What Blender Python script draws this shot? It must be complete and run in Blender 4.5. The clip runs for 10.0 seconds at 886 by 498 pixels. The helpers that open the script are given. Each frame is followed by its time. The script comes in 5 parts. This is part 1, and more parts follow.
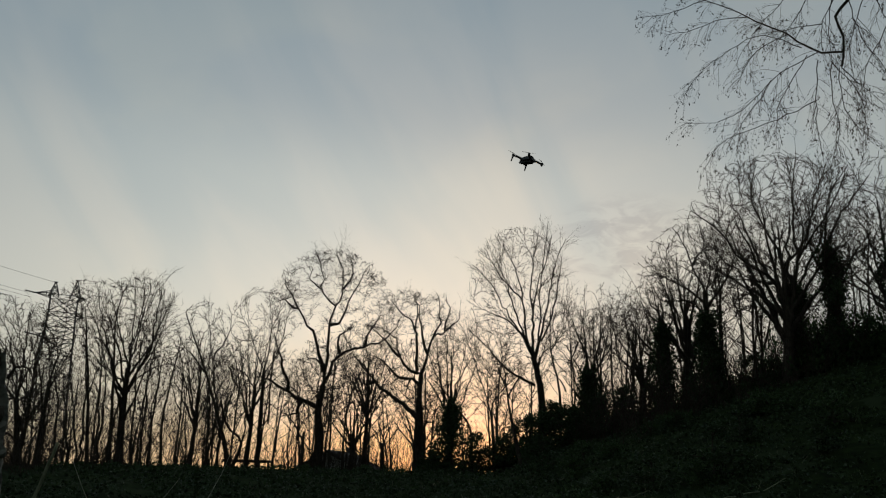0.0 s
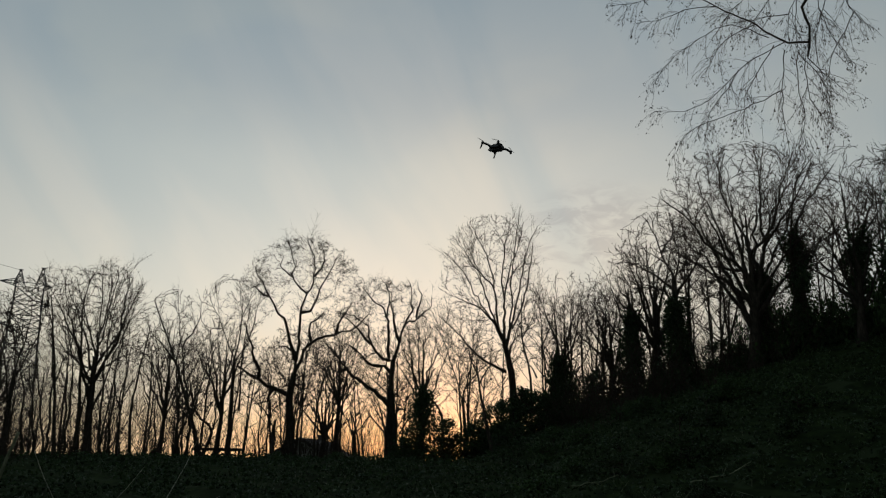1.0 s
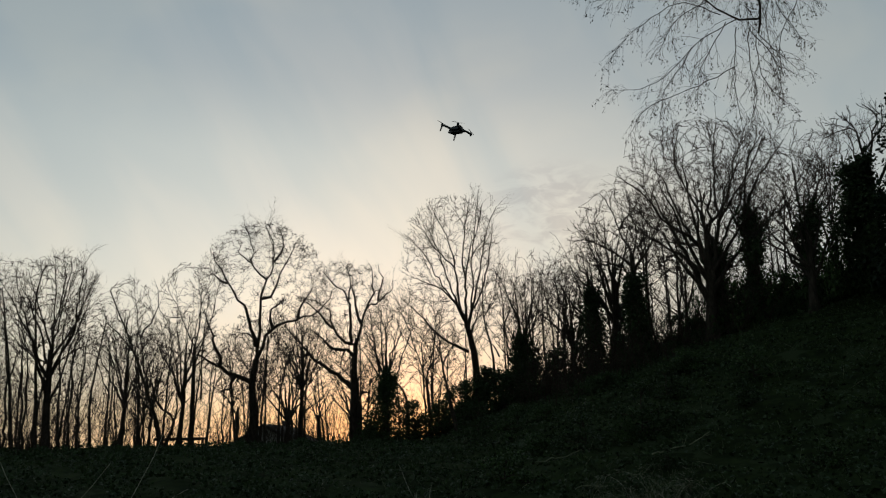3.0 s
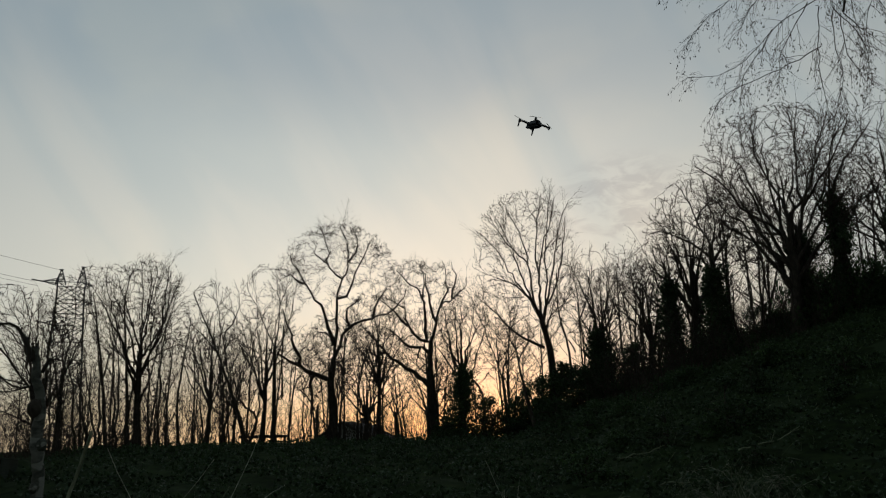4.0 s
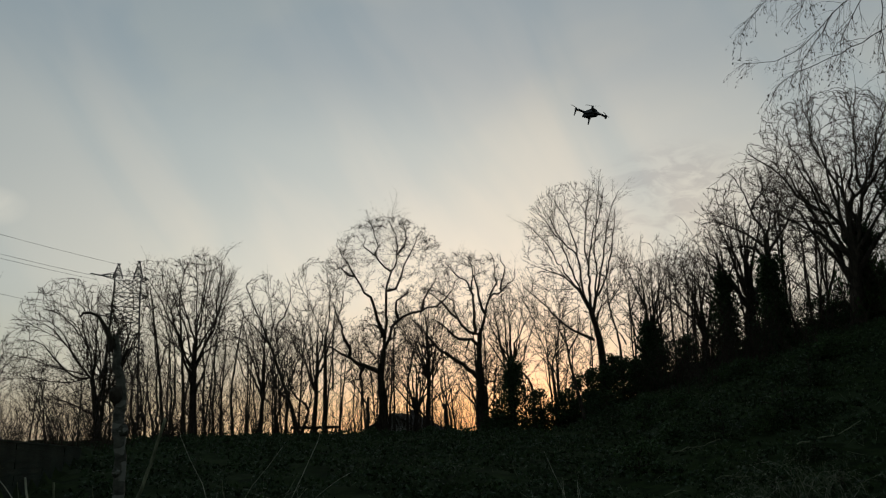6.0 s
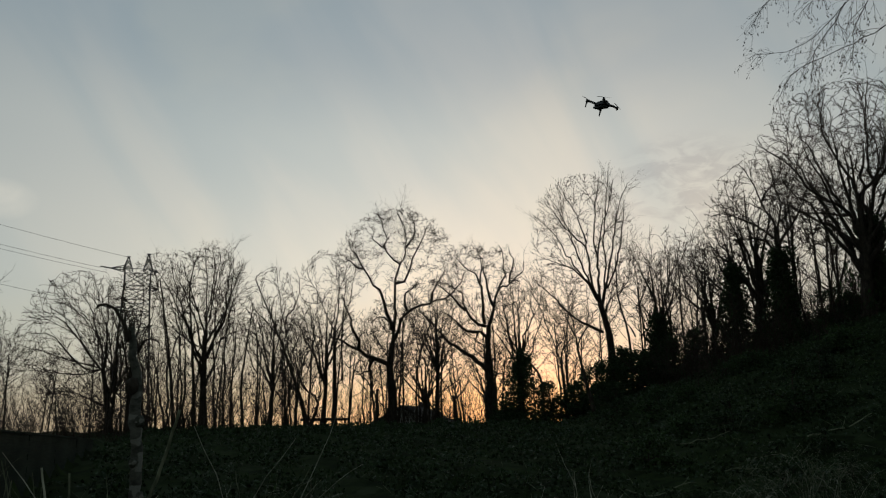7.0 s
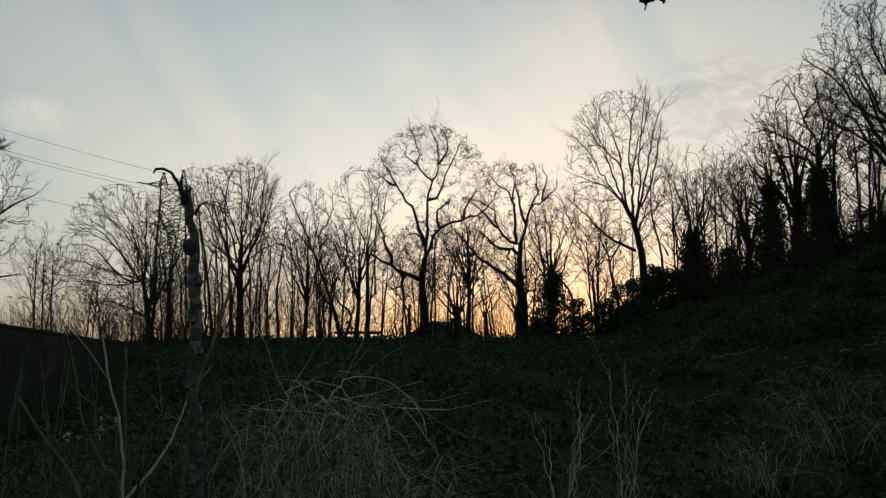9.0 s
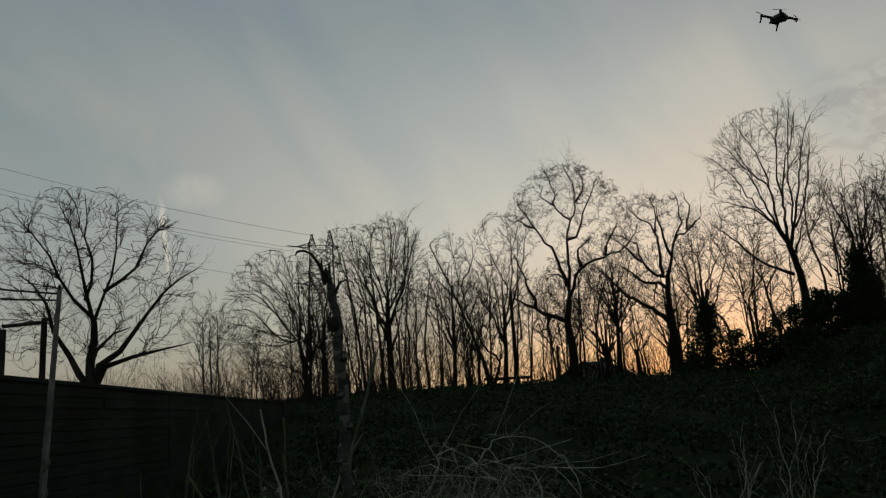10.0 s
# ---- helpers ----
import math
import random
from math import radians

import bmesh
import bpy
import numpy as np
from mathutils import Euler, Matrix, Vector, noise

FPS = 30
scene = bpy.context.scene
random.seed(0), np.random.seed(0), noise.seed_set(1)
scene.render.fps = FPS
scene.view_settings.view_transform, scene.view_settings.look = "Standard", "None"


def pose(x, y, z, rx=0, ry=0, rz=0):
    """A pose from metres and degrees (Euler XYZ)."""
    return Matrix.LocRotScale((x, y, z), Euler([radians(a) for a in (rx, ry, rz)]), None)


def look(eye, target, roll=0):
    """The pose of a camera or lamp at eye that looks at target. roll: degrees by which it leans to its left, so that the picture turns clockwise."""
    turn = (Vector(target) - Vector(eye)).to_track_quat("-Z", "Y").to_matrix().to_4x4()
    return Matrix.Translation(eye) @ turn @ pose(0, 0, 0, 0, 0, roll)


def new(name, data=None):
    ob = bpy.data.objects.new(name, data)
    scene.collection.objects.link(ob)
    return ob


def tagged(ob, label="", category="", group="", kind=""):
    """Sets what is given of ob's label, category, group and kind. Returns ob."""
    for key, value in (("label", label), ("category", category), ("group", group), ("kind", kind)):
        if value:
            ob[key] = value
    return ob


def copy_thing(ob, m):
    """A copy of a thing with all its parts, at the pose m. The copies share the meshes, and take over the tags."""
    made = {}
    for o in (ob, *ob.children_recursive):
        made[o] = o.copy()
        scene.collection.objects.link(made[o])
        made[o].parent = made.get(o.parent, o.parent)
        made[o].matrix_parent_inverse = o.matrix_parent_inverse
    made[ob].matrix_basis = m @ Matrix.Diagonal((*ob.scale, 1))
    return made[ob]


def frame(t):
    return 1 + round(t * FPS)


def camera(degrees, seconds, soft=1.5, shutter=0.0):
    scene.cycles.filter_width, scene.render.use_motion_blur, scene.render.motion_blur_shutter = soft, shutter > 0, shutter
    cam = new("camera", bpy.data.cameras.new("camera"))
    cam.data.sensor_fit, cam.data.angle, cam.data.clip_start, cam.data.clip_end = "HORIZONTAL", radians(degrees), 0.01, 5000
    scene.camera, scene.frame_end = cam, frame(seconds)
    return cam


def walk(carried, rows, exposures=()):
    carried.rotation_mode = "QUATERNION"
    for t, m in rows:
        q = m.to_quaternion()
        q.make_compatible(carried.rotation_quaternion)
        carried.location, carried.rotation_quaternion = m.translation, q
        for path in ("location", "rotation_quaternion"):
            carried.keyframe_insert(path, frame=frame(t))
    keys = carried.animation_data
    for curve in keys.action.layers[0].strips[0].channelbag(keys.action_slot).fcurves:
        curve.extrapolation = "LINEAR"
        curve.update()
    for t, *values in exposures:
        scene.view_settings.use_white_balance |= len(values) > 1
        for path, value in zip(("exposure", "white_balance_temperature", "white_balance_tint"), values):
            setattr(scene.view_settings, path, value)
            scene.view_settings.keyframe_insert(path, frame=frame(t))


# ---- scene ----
cam = camera(57.8, 10.0, soft=1.2)
# seconds, eye x, y, z, turn about x, y, z
ROWS = [
    (0, 0.100, 0.000, 1.580, 106.38, -1.34, -0.85),
    (0.5, 0.100, 0.000, 1.580, 106.26, -1.29, -0.91),
    (1, 0.130, 0.000, 1.580, 105.52, -0.83, -2.77),
    (1.5, 0.150, 0.000, 1.585, 104.60, 0.70, -5.43),
    (2, 0.170, 0.000, 1.590, 104.18, 1.19, -6.62),
    (3.3, 0.070, 0.000, 1.600, 104.16, 1.29, -3.84),
    (3.5, 0.050, 0.000, 1.600, 104.12, 1.26, -2.63),
    (4, 0.010, 0.000, 1.600, 104.07, 1.48, 0.12),
    (4.5, 0.000, 0.000, 1.600, 104.00, 1.46, 0.36),
    (5, -0.035, 0.000, 1.595, 104.03, 1.34, 0.95),
    (5.5, -0.063, 0.000, 1.590, 103.94, 1.20, 2.18),
    (6, -0.080, 0.000, 1.587, 103.61, 1.04, 3.48),
    (7.5, -0.125, 0.000, 1.580, 102.97, 0.86, 4.83),
    (8, -0.160, 0.000, 1.550, 102.80, 0.73, 6.74),
    (8.5, -0.185, 0.000, 1.474, 101.00, 0.53, 6.04),
    (9, -0.180, 0.000, 1.363, 97.38, 0.05, 6.19),
    (9.5, -0.147, 0.000, 1.433, 97.53, 2.11, 13.43),
    (10, -0.144, 0.000, 1.450, 100.74, 2.98, 16.86),
]
EXPOSURES = [(0.0, 0.0), (0.6, 0.0), (2.0, 0.2), (3.5, 0.12), (5.5, 0.03), (8.0, 0.05), (9.0, 0.25), (9.5, 0.3), (10.0, -0.33)]
walk(cam, [(t, pose(x, y, z, rx, ry, rz)) for t, x, y, z, rx, ry, rz in ROWS], EXPOSURES)


# ---- world and light: dusk, the sun just down behind the wood ----
SUN_AZIMUTH = 2.0      # degrees from north (the way the walk looks), to the east
GLOW_AZIMUTH = -3.0    # where the veil of cloud glows most


def node(tree, kind, at=None, **values):
    n = tree.nodes.new(kind)
    for key, value in values.items():
        if key in n.inputs:
            n.inputs[key].default_value = value
    return n


def ramp(tree, fac, stops, interpolation="EASE"):
    n = tree.nodes.new("ShaderNodeValToRGB")
    n.color_ramp.interpolation = interpolation
    els = n.color_ramp.elements
    while len(els) < len(stops):
        els.new(0.5)
    for e, (pos, col) in zip(els, stops):
        e.position, e.color = pos, (*col, 1.0) if len(col) == 3 else col
    tree.links.new(fac, n.inputs["Fac"])
    return n.outputs["Color"]


def maths(tree, op, a, b=None, c=None, clamp=False):
    n = tree.nodes.new("ShaderNodeMath")
    n.operation, n.use_clamp = op, clamp
    for i, v in enumerate((a, b, c)):
        if v is None:
            continue
        if isinstance(v, (int, float)):
            n.inputs[i].default_value = v
        else:
            tree.links.new(v, n.inputs[i])
    return n.outputs[0]


def mixed(tree, fac, a, b, blend="MIX"):
    n = tree.nodes.new("ShaderNodeMix")
    n.data_type, n.blend_type = "RGBA", blend
    n.clamp_result = False
    for socket, v in ((n.inputs[0], fac), (n.inputs[6], a), (n.inputs[7], b)):
        if isinstance(v, (int, float)):
            socket.default_value = v
        elif isinstance(v, tuple):
            socket.default_value = (*v, 1.0)
        else:
            tree.links.new(v, socket)
    return n.outputs[2]


def stretched(tree, coord, turn, scale):
    """The direction turned and scaled, for streaked cloud."""
    m = tree.nodes.new("ShaderNodeMapping")
    m.inputs["Rotation"].default_value = [radians(a) for a in turn]
    m.inputs["Scale"].default_value = scale
    tree.links.new(coord, m.inputs["Vector"])
    return m.outputs["Vector"]


def noise_of(tree, vector, scale, detail=3.0, rough=0.5, distortion=0.0):
    n = tree.nodes.new("ShaderNodeTexNoise")
    n.inputs["Scale"].default_value, n.inputs["Detail"].default_value = scale, detail
    n.inputs["Roughness"].default_value, n.inputs["Distortion"].default_value = rough, distortion
    if vector is not None:
        tree.links.new(vector, n.inputs["Vector"])
    return n.outputs["Fac"]


def build_world():
    world = bpy.data.worlds.new("dusk")
    scene.world = world
    world.use_nodes = True
    t = world.node_tree
    t.nodes.clear()
    out = t.nodes.new("ShaderNodeOutputWorld")
    coord = t.nodes.new("ShaderNodeTexCoord").outputs["Generated"]
    split = t.nodes.new("ShaderNodeSeparateXYZ")
    t.links.new(coord, split.inputs[0])
    x, y, z = split.outputs
    up = maths(t, "MAXIMUM", z, 0.0)
    # how near a direction's bearing is to the glow's, 1 at it, 0 opposite
    sx, sy = math.sin(radians(GLOW_AZIMUTH)), math.cos(radians(GLOW_AZIMUTH))
    facing = maths(t, "MULTIPLY_ADD", maths(t, "ADD", maths(t, "MULTIPLY", x, sx), maths(t, "MULTIPLY", y, sy)), 0.5, 0.5, clamp=True)
    warm = maths(t, "POWER", facing, 18.0)
    # thin veil of cloud by height: towards the sun, beside it, and behind
    sunward = ramp(t, up, [(0.0, (0.57, 0.505, 0.27)), (0.035, (0.53, 0.525, 0.385)), (0.09, (0.545, 0.56, 0.485)), (0.2, (0.755, 0.735, 0.635)),
                           (0.34, (0.775, 0.745, 0.65)), (0.46, (0.565, 0.56, 0.53)), (0.62, (0.26, 0.33, 0.38)), (1.0, (0.14, 0.19, 0.24))])
    beside = ramp(t, up, [(0.0, (0.265, 0.28, 0.26)), (0.1, (0.315, 0.345, 0.335)), (0.22, (0.345, 0.37, 0.36)), (0.34, (0.295, 0.335, 0.34)),
                          (0.5, (0.235, 0.285, 0.31)), (1.0, (0.12, 0.17, 0.22))])
    behind = ramp(t, up, [(0.0, (0.14, 0.17, 0.16)), (0.3, (0.15, 0.185, 0.185)), (1.0, (0.15, 0.195, 0.215))])
    veil = mixed(t, warm, beside, sunward)
    veil = mixed(t, ramp(t, facing, [(0.35, (1, 1, 1)), (0.8, (0, 0, 0))]), veil, behind)
    # streaks of cirrus that lean to the west, and the bluer gaps between them
    across = maths(t, "ADD", maths(t, "MULTIPLY", x, 0.86), maths(t, "MULTIPLY", z, 0.5))
    along = maths(t, "ADD", maths(t, "MULTIPLY", x, -0.5), maths(t, "MULTIPLY", z, 0.86))
    lean = t.nodes.new("ShaderNodeCombineXYZ")
    t.links.new(maths(t, "MULTIPLY", across, 7.0), lean.inputs[0])
    t.links.new(maths(t, "MULTIPLY", y, 2.0), lean.inputs[1])
    t.links.new(maths(t, "MULTIPLY", along, 1.7), lean.inputs[2])
    streak = noise_of(t, lean.outputs[0], 1.0, 4.0, 0.5, 0.5)
    soft = noise_of(t, coord, 4.3, 4.0, 0.5, 0.4)
    high = maths(t, "MULTIPLY", up, 3.2, clamp=True)
    gap = maths(t, "MULTIPLY", ramp(t, streak, [(0.38, (0, 0, 0)), (0.64, (1, 1, 1))]), high)
    veil = mixed(t, maths(t, "MULTIPLY", gap, 0.75), veil, mixed(t, 1.0, veil, (0.77, 0.865, 0.93), "MULTIPLY"))
    veil = mixed(t, maths(t, "MULTIPLY", ramp(t, soft, [(0.44, (0, 0, 0)), (0.68, (1, 1, 1))]), 0.7), veil, mixed(t, 1.0, veil, (1.18, 1.11, 1.03), "MULTIPLY"))
    ahead = maths(t, "GREATER_THAN", y, 0.05)
    bearing = maths(t, "DIVIDE", x, maths(t, "MAXIMUM", y, 0.05))
    # a rippled patch of grey altocumulus in the east
    ripple = noise_of(t, stretched(t, coord, (0, -25, 0), (1.0, 1.0, 2.4)), 24.0, 4.0, 0.6, 0.8)
    px, pz = maths(t, "SUBTRACT", bearing, 0.245), maths(t, "SUBTRACT", z, 0.285)
    far2 = maths(t, "ADD", maths(t, "MULTIPLY", px, px), maths(t, "MULTIPLY", maths(t, "MULTIPLY", pz, pz), 3.0))
    patch = maths(t, "MULTIPLY", ramp(t, far2, [(0.0, (1, 1, 1)), (0.014, (0, 0, 0))]), ahead)
    veil = mixed(t, maths(t, "MULTIPLY", patch, ramp(t, ripple, [(0.38, (0, 0, 0)), (0.62, (0.9, 0.9, 0.9))])), veil, mixed(t, 1.0, veil, (0.76, 0.76, 0.8), "MULTIPLY"))
    # a short sunlit vapour trail in the west, with a puff drifting off its upper end
    wisp = noise_of(t, coord, 60.0, 3.0, 0.6)
    tx = maths(t, "ABSOLUTE", maths(t, "ADD", maths(t, "ADD", bearing, maths(t, "MULTIPLY_ADD", z, 0.2, 0.679)), maths(t, "MULTIPLY", maths(t, "SUBTRACT", wisp, 0.5), 0.02)))
    tx = maths(t, "ADD", tx, maths(t, "MULTIPLY", maths(t, "ABSOLUTE", maths(t, "SUBTRACT", z, 0.215)), 0.05))
    line = maths(t, "MULTIPLY", ramp(t, tx, [(0.0015, (1, 1, 1)), (0.0075, (0, 0, 0))]), ramp(t, z, [(0.150, (0, 0, 0)), (0.175, (1, 1, 1)), (0.23, (1, 1, 1)), (0.25, (0.2, 0.2, 0.2)), (0.26, (0, 0, 0))]))
    qx, qz = maths(t, "ADD", bearing, 0.672), maths(t, "SUBTRACT", z, 0.26)
    puff2 = maths(t, "ADD", maths(t, "MULTIPLY", qx, qx), maths(t, "MULTIPLY", maths(t, "MULTIPLY", qz, qz), 7.0))
    puff = maths(t, "MULTIPLY", ramp(t, puff2, [(0.0, (1, 1, 1)), (0.0042, (0, 0, 0))]), maths(t, "MULTIPLY_ADD", wisp, 0.8, 0.1))
    trail = maths(t, "MULTIPLY", maths(t, "MAXIMUM", maths(t, "MULTIPLY", line, 0.8), maths(t, "MULTIPLY", puff, 0.5)), ahead, clamp=True)
    veil = mixed(t, trail, veil, (0.80, 0.74, 0.62))
    # the clear air above the veil
    sky = t.nodes.new("ShaderNodeTexSky")
    sky.sky_type, sky.sun_disc = "NISHITA", False
    sky.sun_elevation, sky.sun_rotation = radians(1.0), radians(SUN_AZIMUTH)
    clear = t.nodes.new("ShaderNodeBackground")
    clear.inputs["Strength"].default_value = 0.05
    t.links.new(sky.outputs["Color"], clear.inputs["Color"])
    cloud = t.nodes.new("ShaderNodeBackground")
    cloud.inputs["Strength"].default_value = 0.95
    t.links.new(veil, cloud.inputs["Color"])
    add = t.nodes.new("ShaderNodeAddShader")
    t.links.new(clear.outputs[0], add.inputs[0])
    t.links.new(cloud.outputs[0], add.inputs[1])
    t.links.new(add.outputs[0], out.inputs["Surface"])


build_world()
sun = new("sun", bpy.data.lights.new("sun", "SUN"))
sun.data.energy, sun.data.angle, sun.data.color = 0.5, radians(10), (1.0, 0.72, 0.45)
sun.matrix_world = look((0, 0, 0), (-math.sin(radians(SUN_AZIMUTH)), -math.cos(radians(SUN_AZIMUTH)), -math.tan(radians(1.0))))


# ---- materials ----
def material(name, dark, light, scale=8.0, rough=0.85, bump=0.3, metallic=0.0, stretch=(1, 1, 1), spot=None, spot_scale=2.0, vary=0.0, gloss=0.12):
    """A rough natural surface: two colours mixed by grain, broad stains, fine relief; spot: a third colour in patches; vary: from object to object."""
    m = bpy.data.materials.new(name)
    m.use_nodes = True
    t = m.node_tree
    bsdf = t.nodes["Principled BSDF"]
    coord = t.nodes.new("ShaderNodeTexCoord").outputs["Object"]
    v = stretched(t, coord, (0, 0, 0), stretch)
    grain = noise_of(t, v, scale, 5.0, 0.6)
    broad = noise_of(t, coord, scale * 0.13, 2.0)
    col = mixed(t, ramp(t, grain, [(0.3, (0, 0, 0)), (0.7, (1, 1, 1))]), dark, light)
    col = mixed(t, ramp(t, broad, [(0.35, (0, 0, 0)), (0.65, (1, 1, 1))]), col, mixed(t, 1.0, col, (0.6, 0.62, 0.58), "MULTIPLY"))
    if spot:
        n = noise_of(t, v, spot_scale, 2.0, 0.4)
        col = mixed(t, ramp(t, n, [(0.58, (0, 0, 0)), (0.64, (1, 1, 1))]), col, spot)
    if vary:
        info = t.nodes.new("ShaderNodeObjectInfo")
        k = maths(t, "MULTIPLY_ADD", info.outputs["Random"], vary, 1.0 - vary / 2)
        g = t.nodes.new("ShaderNodeCombineColor")
        for i in range(3):
            t.links.new(k, g.inputs[i])
        col = mixed(t, 1.0, col, g.outputs[0], "MULTIPLY")
    t.links.new(col, bsdf.inputs["Base Color"])
    r = maths(t, "MULTIPLY_ADD", grain, 0.2, rough - 0.1, clamp=True)
    t.links.new(r, bsdf.inputs["Roughness"])
    bsdf.inputs["Metallic"].default_value = metallic
    bsdf.inputs["Specular IOR Level"].default_value = gloss
    b = t.nodes.new("ShaderNodeBump")
    b.inputs["Strength"].default_value, b.inputs["Distance"].default_value = bump, 0.02
    t.links.new(grain, b.inputs["Height"])
    t.links.new(b.outputs["Normal"], bsdf.inputs["Normal"])
    return m


def leafy(name, dark, light, rough=0.55):
    """Leaves, each with its own tone."""
    m = bpy.data.materials.new(name)
    m.use_nodes = True
    t = m.node_tree
    bsdf = t.nodes["Principled BSDF"]
    geo = t.nodes.new("ShaderNodeNewGeometry")
    broad = noise_of(t, t.nodes.new("ShaderNodeTexCoord").outputs["Object"], 0.6, 2.0)
    col = mixed(t, geo.outputs["Random Per Island"], dark, light)
    col = mixed(t, broad, col, mixed(t, 1.0, col, (0.5, 0.55, 0.5), "MULTIPLY"))
    t.links.new(col, bsdf.inputs["Base Color"])
    bsdf.inputs["Roughness"].default_value = rough
    bsdf.inputs["Specular IOR Level"].default_value = 0.15
    return m


BARK = material("bark", (0.022, 0.018, 0.014), (0.06, 0.05, 0.04), 9.0, 0.9, 0.5, stretch=(1, 1, 0.25), vary=0.3)
TWIG = material("twig_bark", (0.03, 0.022, 0.017), (0.06, 0.045, 0.034), 14.0, 0.85, 0.2, vary=0.3)
BIRCH = material("birch_bark", (0.05, 0.05, 0.043), (0.13, 0.128, 0.11), 30.0, 0.85, 0.5, stretch=(0.8, 0.8, 1.3), spot=(0.155, 0.155, 0.135), spot_scale=21.0)
CANE = material("pale_cane", (0.27, 0.27, 0.21), (0.60, 0.58, 0.47), 30.0, 0.75, 0.2, stretch=(1, 1, 0.3), vary=0.4)
DULL_CANE = material("dull_cane", (0.08, 0.09, 0.055), (0.20, 0.215, 0.14), 30.0, 0.8, 0.2, stretch=(1, 1, 0.3), vary=0.4)
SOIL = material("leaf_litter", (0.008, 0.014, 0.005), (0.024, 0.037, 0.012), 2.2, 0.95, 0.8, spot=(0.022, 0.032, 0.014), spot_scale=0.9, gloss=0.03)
IVY = leafy("ivy_leaf", (0.014, 0.03, 0.010), (0.036, 0.062, 0.02))
BRAMBLE = leafy("bramble_leaf", (0.018, 0.040, 0.012), (0.054, 0.092, 0.028))
NEEDLE = leafy("conifer_needle", (0.008, 0.016, 0.009), (0.02, 0.034, 0.018), 0.7)
GRASS = leafy("grass_blade", (0.045, 0.055, 0.02), (0.15, 0.15, 0.065), 0.7)
BUD = leafy("catkin", (0.035, 0.028, 0.018), (0.07, 0.055, 0.035), 0.8)
PETAL = leafy("white_petal", (0.55, 0.56, 0.52), (0.75, 0.75, 0.7), 0.6)
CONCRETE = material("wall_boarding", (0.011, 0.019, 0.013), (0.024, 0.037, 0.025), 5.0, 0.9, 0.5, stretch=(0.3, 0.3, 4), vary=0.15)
TIMBER = material("weathered_timber", (0.03, 0.027, 0.023), (0.07, 0.062, 0.05), 9.0, 0.85, 0.4, stretch=(1, 1, 0.2))
POLE = material("pale_pole", (0.16, 0.155, 0.14), (0.30, 0.29, 0.265), 14.0, 0.6, 0.2, stretch=(1, 1, 0.5), spot=(0.12, 0.11, 0.09), spot_scale=5.0)
STEEL = material("galvanised_steel", (0.05, 0.053, 0.056), (0.09, 0.093, 0.097), 2.0, 0.6, 0.1, metallic=0.3)
CABLE = material("cable_sheath", (0.03, 0.03, 0.032), (0.05, 0.05, 0.052), 4.0, 0.7, 0.1)
TILE = material("roof_tile", (0.05, 0.045, 0.045), (0.09, 0.08, 0.08), 4.0, 0.8, 0.4, stretch=(1, 1, 3))
RENDERED = material("house_render", (0.32, 0.31, 0.29), (0.42, 0.41, 0.38), 3.0, 0.9, 0.2)
PANE = material("window_pane", (0.02, 0.024, 0.03), (0.035, 0.04, 0.05), 1.0, 0.15, 0.0, gloss=0.5)
SHELL = material("drone_shell", (0.025, 0.026, 0.028), (0.045, 0.046, 0.05), 40.0, 0.5, 0.05, gloss=0.4)
LENS = material("lens_glass", (0.01, 0.01, 0.014), (0.015, 0.015, 0.02), 10.0, 0.12, 0.0, gloss=0.6)


# ---- ground ----
def smooth(a, b, v):
    k = np.clip((np.asarray(v, float) - a) / (b - a), 0.0, 1.0)
    return k * k * (3 - 2 * k)


WALL_A, WALL_B = (-6.35, 1.4), (-16.6, 32.2)      # the foot line of the retaining wall


def beside_wall(x, y):
    """Metres to the west of the wall's line (east: minus)."""
    dx, dy = WALL_B[0] - WALL_A[0], WALL_B[1] - WALL_A[1]
    n = math.hypot(dx, dy)
    return -((np.asarray(x) - WALL_A[0]) * dy - (np.asarray(y) - WALL_A[1]) * dx) / n


def ground_z(x, y):
    """A shallow hollow ahead, a bank that carries the wood, a hillside to the east, a terrace behind the wall in the west."""
    x, y = np.asarray(x, float), np.asarray(y, float)
    z = 2.15 * smooth(12, 50, y) - 0.5 * smooth(3, 9, y) * (1 - smooth(14, 30, y))
    z = z + 0.37 * np.clip(x - 4, 0, 45) * smooth(6, 40, y) * (1 - 0.6 * smooth(90, 300, y))
    terrace = smooth(0.15, 0.45, beside_wall(x, y)) * (1 - smooth(40, 50, y)) * smooth(-30, -20, y)
    z = z * (1 - terrace) + terrace * 1.72
    bumps = 0.10 * np.sin(x * 1.3 + 0.7 * np.sin(y * 0.9)) * np.cos(y * 1.1 + x * 0.4) + 0.05 * np.sin(x * 3.7 + y * 2.9)
    z = z + bumps * np.where((np.hypot(x, y) < 200) & (terrace < 0.01), 1.0, 0.0) * (1 - smooth(100, 200, np.hypot(x, y)))
    return z - 6.0 * smooth(75, 260, y) * (1 - smooth(20, 40, x) * 0.5)


def gz(x, y):
    return float(ground_z(x, y))


